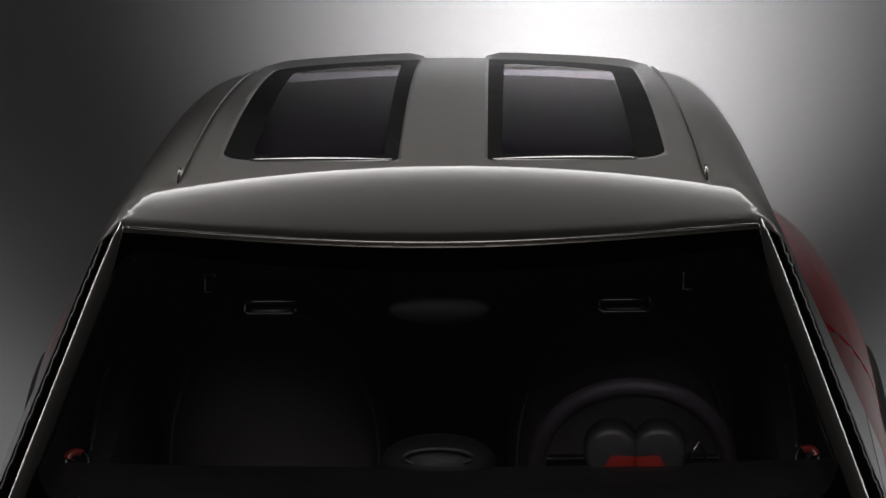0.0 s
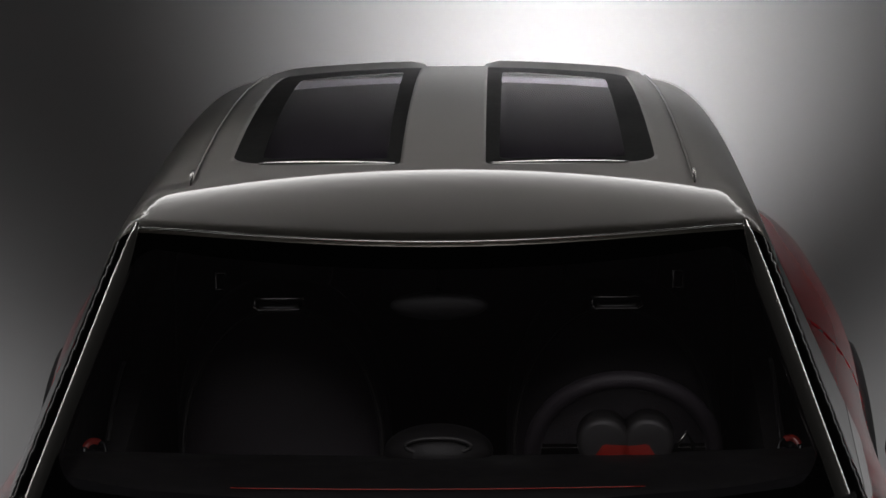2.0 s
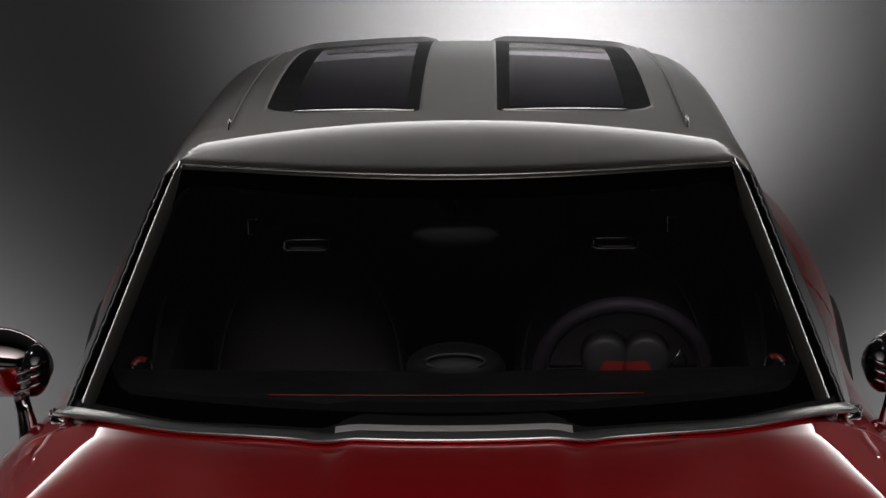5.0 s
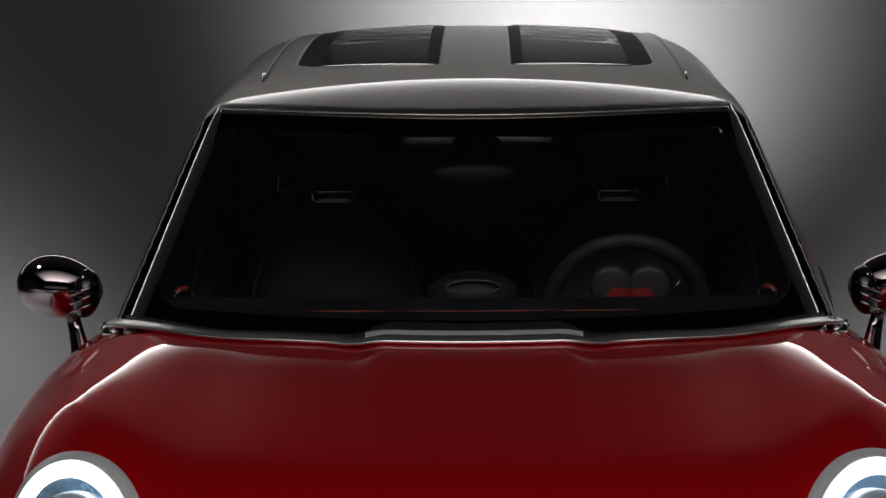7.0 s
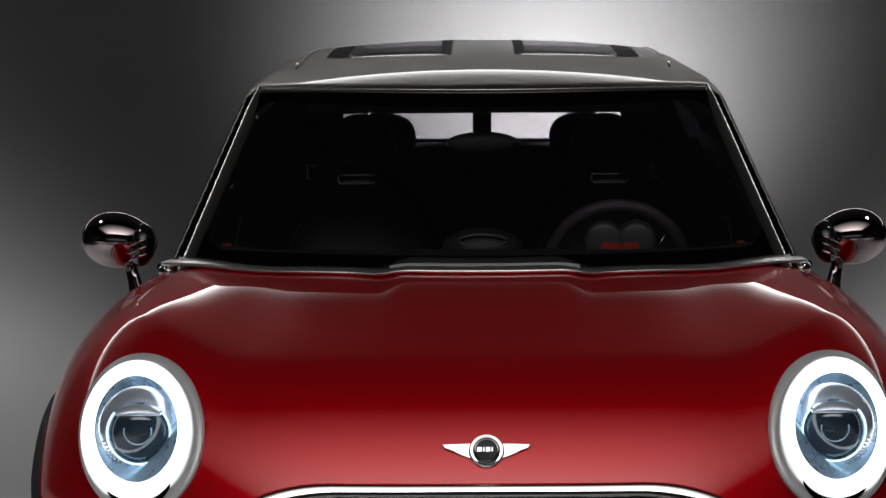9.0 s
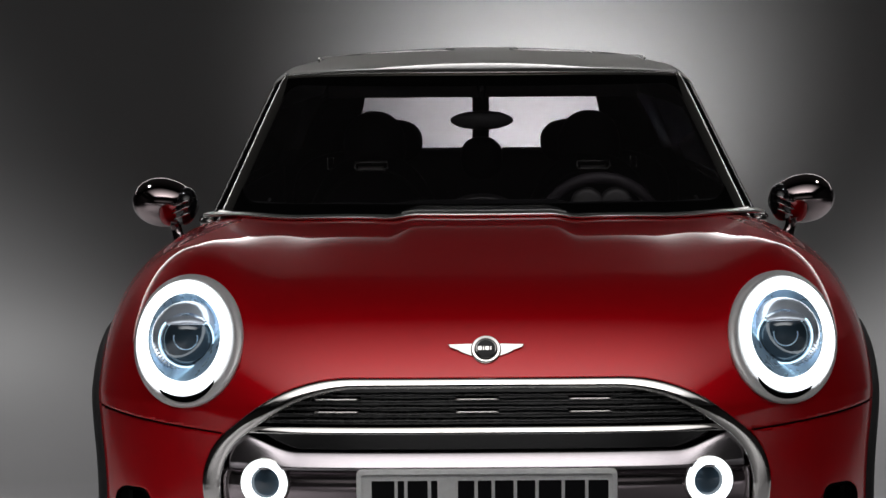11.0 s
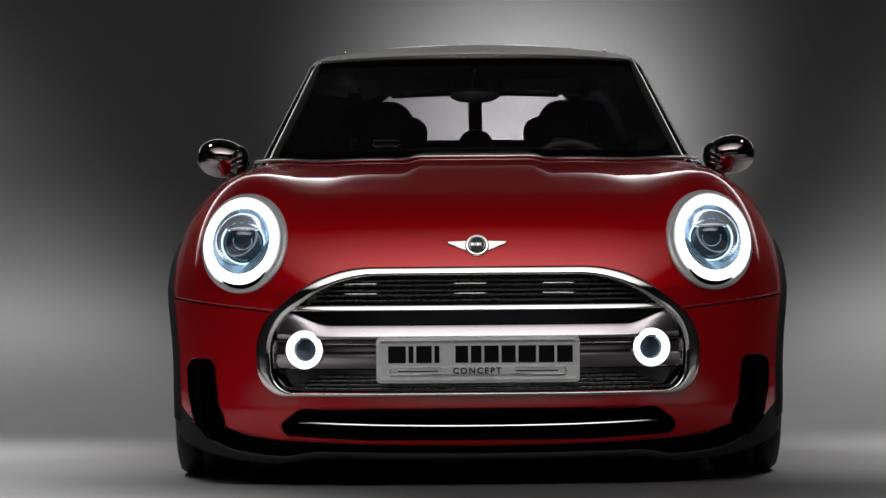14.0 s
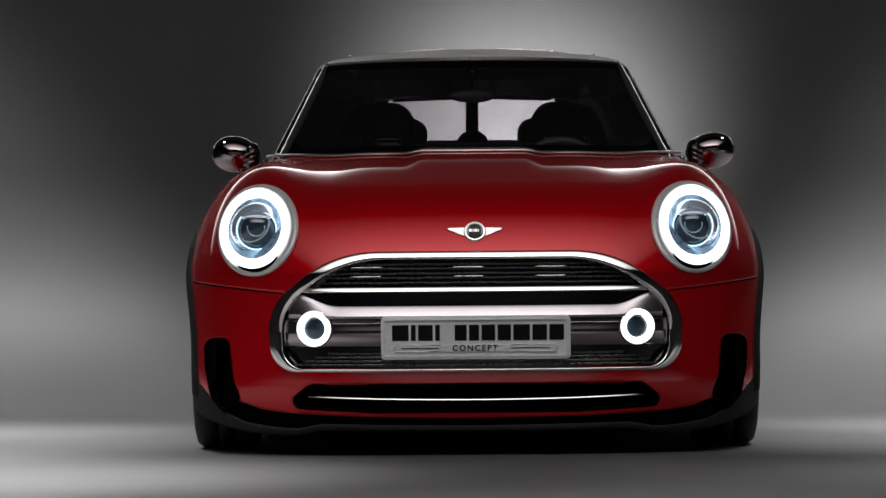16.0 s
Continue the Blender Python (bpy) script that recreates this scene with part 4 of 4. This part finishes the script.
# ---- inside the car ----
part("cabin_tub", join(box(-0.56, 0.56, 1.0, 3.3, 0.25, 0.30), box(-0.60, -0.56, 1.15, 3.25, 0.28, 0.90), box(0.56, 0.60, 1.15, 3.25, 0.28, 0.90), box(-0.56, 0.56, 3.20, 3.25, 0.28, 0.92)), FABRIC, car, "black carpeted cabin floor and sides", smooth=False)
rows = [[(x, y, float(roof_z(x, y)) - 0.022) for x in np.linspace(0.060 * max(0, y - 1.9) - 0.49, -0.375, 6)] for y in np.linspace(1.74, 3.25, 24)]
rows2 = [[(-x, y, z) for x, y, z in r] for r in rows]
rows3 = [[(x, y, float(roof_z(x, y)) - 0.022) for x in np.linspace(-0.08, 0.08, 6)] for y in np.linspace(1.60, 3.25, 24)]
rows4 = []
for k in np.linspace(0, 1, 10):
    row = []
    for x in np.linspace(-0.48, 0.48, 16):
        y = (screen_y(x, 1.325) + 0.05) * (1 - k) + 1.93 * k
        row.append((x, y, float(roof_z(x, y)) - 0.022))
    rows4.append(row)
part("headliner", join(grid(rows), grid(rows2), grid(rows3), grid(rows4)), FABRIC, car, "black headliner", thick=0.006)
for side in (-1, 1):
    cove = []
    for y in np.linspace(1.72, 2.95, 20):
        edge_x = 0.47 - 0.060 * max(0, y - 1.9)
        cove.append([(side * (float(side_x(y, z)) - 0.036 - 0.02 * max(0, y - 2.3)), y, z) for z in (1.235, 1.262, 1.29)] + [(side * edge_x, y, float(roof_z(edge_x, y)) - 0.030)])
    part("roof_side_lining", grid(cove), FABRIC, car, "black lining above the side windows", thick=0.004)
    shade = [[(side * x, y, float(roof_z(x, y)) - 0.030) for x in np.linspace(0.078, 0.375, 10)] for y in np.linspace(1.90, 3.22, 24)]
    part("sun_blind", grid(shade), BLIND, car, "grey fabric blind under the roof glass", thick=0.004)
dash = [[(x, y + 0.22 * x * x, z - 0.03 * x * x) for y, z in ((1.14, 0.950), (1.15, 0.985), (1.19, 0.998), (1.28, 0.998), (1.40, 0.985), (1.50, 0.968), (1.56, 0.940), (1.58, 0.86), (1.54, 0.60))] for x in np.linspace(-0.64, 0.64, 40)]
board = part("dashboard", grid(dash), DASH, car, "black leather dashboard", thick=0.01)
part("red_line", tube([(x, 1.185 + 0.22 * x * x, 1.000 - 0.03 * x * x) for x in np.linspace(-0.34, 0.34, 30)], 0.0012, 8), REDTRIM, board, "thin red line")
part("display_hood", egg((-0.004, 1.50, 0.976), (0.093, 0.06, 0.046)), DASH, board, "oval hood of the centre display")
part("display_trim", tube([(-0.004 + 0.055 * math.cos(a), 1.452, 0.998 + 0.014 * math.sin(a)) for a in np.linspace(0, math.tau, 40, endpoint=False)], 0.004, 8, True, 1, (0, 1, 0)), POD, board, "grey display trim")
for k, (gx, gz) in enumerate(((0.275, 0.990), (0.351, 0.990))):
    m = Matrix.Translation((gx, 1.52, gz)) @ Matrix.Rotation(radians(90), 4, "X")
    pod = part("gauge_pod", turned([(0.0, 0.030), (0.033, 0.030), (0.041, 0.027), (0.0445, 0.020), (0.045, -0.03), (0.0, -0.03)], 40, m), POD, car, "round gauge pod with a red lower half")
    rows = [[(gx + r * math.cos(a), 1.52 - h, gz + r * math.sin(a)) for r, h in ((0.002, 0.0315), (0.033, 0.0315), (0.0415, 0.028), (0.0457, 0.018))] for a in np.radians(np.linspace(*((236, 356), (186, 300))[k], 24))]
    part("red_cover", grid(rows), REDTRIM, pod, "red lower cover")
m = Matrix.Translation((0.313, 1.74, 0.905)) @ Matrix.Rotation(radians(112), 4, "X")
rim_pts = [m @ Vector((0.158 * math.cos(a), 0.158 * math.sin(a), 0)) for a in np.linspace(0, math.tau, 60, endpoint=False)]
wheel_ = part("steering_wheel", tube(rim_pts, 0.016, 12, True), LEATHER, car, "black leather steering wheel")
part("hub", turned([(0.0, -0.03), (0.05, -0.03), (0.06, 0.0), (0.05, 0.02), (0.0, 0.025)], 32, m), LEATHER, wheel_)
for a in (0, 180, 270):
    part("spoke", moved(box(0.04, 0.155, -0.014, 0.014, -0.008, 0.006), m @ Matrix.Rotation(radians(a), 4, "Z")), SATIN, wheel_, smooth=False, bevel=0.003)
part("stalk_bracket", tube([(0.400, 1.53, 0.972), (0.416, 1.53, 1.000), (0.428, 1.54, 0.975), (0.424, 1.55, 0.95)], 0.003, 8), SATIN, wheel_)


def cushion(c, r, power=3.2, nu=36, nv=24, taper=0.0, lean_y=0.0):
    """A stuffed, softly squared form."""
    sp = lambda t: math.copysign(abs(t) ** (2 / power), t)
    rows = []
    for i in range(nv + 1):
        b = -math.pi / 2 + math.pi * i / nv
        row = []
        for k in range(nu):
            a = math.tau * k / nu
            z = sp(math.sin(b))
            s = 1 - taper * max(z, 0) ** 2
            row.append((c[0] + r[0] * s * sp(math.cos(b)) * sp(math.cos(a)), c[1] + r[1] * sp(math.cos(b)) * sp(math.sin(a)) + lean_y * z, c[2] + r[2] * z))
        rows.append(row)
    return grid(rows, False, True)


for side in (-1, 1):
    seat = part("front_seat", cushion((side * 0.305, 2.02, 0.50), (0.22, 0.26, 0.09)), LEATHER, car, "black leather front seat with a silver shoulder bracket")
    part("backrest", cushion((side * 0.303, 2.24, 0.79), (0.198, 0.075, 0.30), 2.5, 40, 30, 0.10, 0.05), LEATHER, seat)
    part("headrest", cushion((side * 0.300, 2.32, 1.108), (0.088, 0.05, 0.100), 2.15), LEATHER, seat)
    part("bracket", tube([(side * 0.308 + dx, 2.190, 1.062 + dz) for dx, dz in ((-0.046, -0.006), (-0.044, 0.010), (0.044, 0.010), (0.046, -0.006), (0.038, -0.012), (-0.038, -0.012))], 0.0055, 8, True, 1, (0, 1, 0)), CHROME, seat, "silver bracket")
    part("bracket_plate", grid([[(side * 0.308 + dx, 2.186 + 0.25 * (dz + 0.006), 1.062 + dz) for dz in (-0.010, -0.006, -0.002)] for dx in np.linspace(-0.036, 0.036, 8)]), COWLBAR, seat, "pale satin plate in the bracket", thick=0.002)
    bolster = [(side * (0.303 + 0.183 * math.cos(a)), 2.155 + 0.045 * max(0, math.sin(a)), 0.79 + 0.262 * math.sin(a)) for a in np.radians(np.linspace(-20, 200, 40))]
    part("piping", tube(bolster, 0.005, 8, False, 1, (0, 1, 0)), POD, seat, "grey piping")
    part("belt_loop", tube([(side * 0.425 + dx, 2.37, 1.060 + dz) for dx, dz in ((-0.009, -0.016), (-0.009, 0.016), (0.009, 0.016), (0.009, -0.016))], 0.0028, 6, True, 1, (0, 1, 0)), CHROME, car, "chrome belt loop")
    seat_at = Matrix.Translation((side * 0.594, 1.57, 0.958)) @ Matrix.Rotation(radians(60), 4, "X")
    vent = part("air_vent", turned([(0.0, 0.0), (0.014, 0.004), (0.019, 0.012), (0.022, 0.008), (0.022, -0.02)], 28, seat_at), BLACK, car, "corner air vent with a red insert and chrome fin")
    rows = [[(r * math.cos(a), r * math.sin(a), h) for r, h in ((0.010, 0.012), (0.016, 0.016), (0.0215, 0.013))] for a in np.radians(np.linspace(55, 165, 14) if side < 0 else np.linspace(15, 125, 14))]
    part("red_insert", moved(grid(rows), seat_at), REDTRIM, vent, "red insert")
    part("chrome_fin", moved(tube([(-0.016, -0.012, 0.013), (0.0, -0.017, 0.015), (0.015, -0.012, 0.013)], 0.0022, 6), seat_at), CHROME, vent, "thin chrome fin")
    sill_at = [(side * 0.585, y, 0.93 + 0.05 * math.sin((y - 1.7) * 5)) for y in np.linspace(1.72, 2.1, 10)]
    part("door_trim", tube(sill_at, 0.004, 6), POD, car, "grey trim line inside the door")
bench = part("rear_seat", cushion((0, 2.88, 0.82), (0.55, 0.08, 0.257), 6), LEATHER, car, "black leather rear bench")
for x, top, w in ((-0.255, 1.162, 0.085), (0.255, 1.162, 0.085), (0.0, 1.112, 0.062)):
    part("headrest", cushion((x, 2.82, top - 0.065), (w, 0.045, 0.065), 2.4), LEATHER, bench)
glassm = part("rear_view_mirror", egg((-0.002, 1.573, 1.212), (0.083, 0.018, 0.025)), MATT, car, "oval black rear-view mirror")
part("stem", tube([(-0.002, 1.578, 1.230), (-0.002, 1.582, 1.28), (-0.002, 1.565, 1.345)], [0.008, 0.010, 0.016], 10), BLACK, glassm)
rows = [[(x, y, z) for y, z in ((1.68, 1.345), (1.683, 1.276), (1.695, 1.269), (1.76, 1.271), (1.80, 1.285), (1.82, 1.350))] for x in np.linspace(-0.41, 0.41, 12)]
part("roof_beam", grid(rows), FABRIC, car, "black lined cross beam under the roof")
part("roof_console", cushion((-0.002, 1.63, 1.325), (0.085, 0.06, 0.016)), FABRIC, car, "black roof console")

for side in (-1, 1):
    quarter = [[(side * x, 3.16 - 0.10 * (1.06 - z), z) for x in np.linspace(0.48, min(0.66, float(side_x(3.16, z)) - 0.012), 4)] for z in np.linspace(0.72, 1.06, 8)]
    lining = [[(side * (float(side_x(y, 0.97)) - 0.032), y, z) for z in (0.70, 0.85, 0.95, 1.012)] for y in np.linspace(1.42, 3.17, 20)]
    part("door_lining", grid(lining), FABRIC, car, "black inner lining of the side doors", thick=0.006)
    part("quarter_trim", grid(quarter), FABRIC, car, "black lining of the rear quarter", thick=0.008)

# ---- the body's taper over the bonnet ----
for ob in car.children_recursive:
    if ob.type != "MESH" or ob.name.startswith("wheel") or (ob.parent and ob.parent.name.startswith("wheel")):
        continue
    for p in ob.data.vertices:
        if p.co.y < 1.13:
            k = taper(p.co.y)
            p.co.x *= k
            p.co.z = 0.672 + (p.co.z - 0.672) * k

# ---- studio ----
prof = [(-22.0, 0.0), (-14.0, 0.0), (-6.0, 0.0), (-2.0, 0.0), (0.0, 0.0), (2.0, 0.0), (3.72, 0.0)]
prof += [(3.72 + 1.0 * math.sin(a), 1.0 - 1.0 * math.cos(a)) for a in np.radians(np.linspace(2, 90, 48))]
prof += [(4.72, 1.4), (4.72, 1.9), (4.72, 2.3), (4.76, 2.3), (4.76, 0.0), (9.2, 0.0)]
cyc = part("floor", grid([[(x, y, z) for y, z in prof] for x in np.linspace(-12, 12, 13)]), FLOORM, None)
for f in cyc.data.polygons:
    f.use_smooth = f.center.z < 2.2 and f.center.y < 4.73
tagged(cyc, "seamless grey studio floor sweeping up into a low backdrop", "floor", kind="structure")
for name, b in (("wall_left", (-12.2, -12, -22, 9.2, 0, 8)), ("wall_right", (12, 12.2, -22, 9.2, 0, 8)), ("wall_front", (-12.2, 12.2, -22.2, -22, 0, 8)), ("wall_back", (-12.2, 12.2, 9.2, 9.4, 0, 8)), ("ceiling", (-12.2, 12.2, -22.2, 9.4, 8, 8.2))):
    tagged(part(name, box(*b), CEIL, None, smooth=False), "black painted studio " + name.split("_")[0], name.split("_")[0], kind="structure")


def softbox(near, far, width, power_near, power_far, steep, label):
    """A light panel that hangs between two edges across the studio; its glow fades from one edge to the other."""
    a, b = Vector(near), Vector(far)
    m = lit("diffuser_glow", (1.0, 0.98, 0.97), 1.0)
    n, l = m.node_tree.nodes, m.node_tree.links
    co, sep, ramp = n.new("ShaderNodeTexCoord"), n.new("ShaderNodeSeparateXYZ"), n.new("ShaderNodeMapRange")
    l.new(co.outputs["Generated"], sep.inputs[0])
    l.new(sep.outputs["Y"], ramp.inputs["Value"])
    up = b.y > a.y
    ramp.inputs["To Min"].default_value, ramp.inputs["To Max"].default_value = (1, 0) if up else (0, 1)
    fade, gain = n.new("ShaderNodeMath"), n.new("ShaderNodeMath")
    fade.operation, fade.inputs[1].default_value = "POWER", steep
    gain.operation, gain.inputs[1].default_value, gain.inputs[2].default_value = "MULTIPLY_ADD", power_near - power_far, 0.0
    weak = n.new("ShaderNodeMath")
    weak.operation, weak.inputs[1].default_value = "MULTIPLY", power_far
    l.new(ramp.outputs["Result"], weak.inputs[0])
    l.new(weak.outputs[0], gain.inputs[2])
    l.new(ramp.outputs["Result"], fade.inputs[0])
    l.new(fade.outputs[0], gain.inputs[0])
    # the emission is faded towards both sides, so its reflections end softly
    off, bell, both = n.new("ShaderNodeMath"), n.new("ShaderNodeMath"), n.new("ShaderNodeMath")
    off.operation, off.inputs[1].default_value, off.inputs[2].default_value = "MULTIPLY_ADD", 2.0, -1.0
    size, rest = n.new("ShaderNodeMath"), n.new("ShaderNodeMath")
    size.operation = "ABSOLUTE"
    bell.operation, bell.inputs[1].default_value = "POWER", 3.0
    rest.operation, rest.inputs[0].default_value = "SUBTRACT", 1.0
    both.operation = "MULTIPLY"
    l.new(sep.outputs["X"], off.inputs[0])
    l.new(off.outputs[0], size.inputs[0])
    l.new(size.outputs[0], bell.inputs[0])
    l.new(bell.outputs[0], rest.inputs[1])
    l.new(gain.outputs[0], both.inputs[0])
    l.new(rest.outputs[0], both.inputs[1])
    l.new(both.outputs[0], n["Emission"].inputs[1])
    root = tagged(new("softbox"), label, "studio light")
    way = (b - a).normalized()
    out = way.cross(Vector((1, 0, 0)))
    out = out if out.z < 0 else -out
    w = width / 2
    rows = [[a + (b - a) * (k / 8) + Vector((x, 0, 0)) + out * 0.01 for k in range(9)] for x in np.linspace(-w, w, 5)]
    part("diffuser", grid(rows), m, root)
    back = [(p.x, p.y, p.z) for p in (a - Vector((w, 0, 0)), a + Vector((w, 0, 0)), b + Vector((w, 0, 0)), b - Vector((w, 0, 0)))]
    top = [tuple(Vector(p) - out * 0.2) for p in back]
    part("housing", (back + top, [(4, 5, 6, 7), (0, 1, 5, 4), (1, 2, 6, 5), (2, 3, 7, 6), (3, 0, 4, 7)]), CEIL, root, smooth=False)
    for x in (-0.8 * w, 0.8 * w):
        for q in (a - out * 0.2, b - out * 0.2):
            part("hanger", tube([(x, q.y, q.z), (x, q.y, 8.0)], 0.02, 8), CEIL, root)
    return root


softbox((0, 6.8, 3.1), (0, 0.4, 6.0), 17.0, 10.0, 0.03, 40.0, "wide overhead softbox with a fading glow behind the car")
softbox((0, -7.0, 5.8), (0, 0.1, 4.7), 9.0, 4.4, 0.0, 1.15, "overhead softbox in front of the car")
softbox((0, -20.5, 2.4), (0, -17.5, 5.6), 20.0, 0.25, 0.25, 1.0, "low wide softbox facing the car")
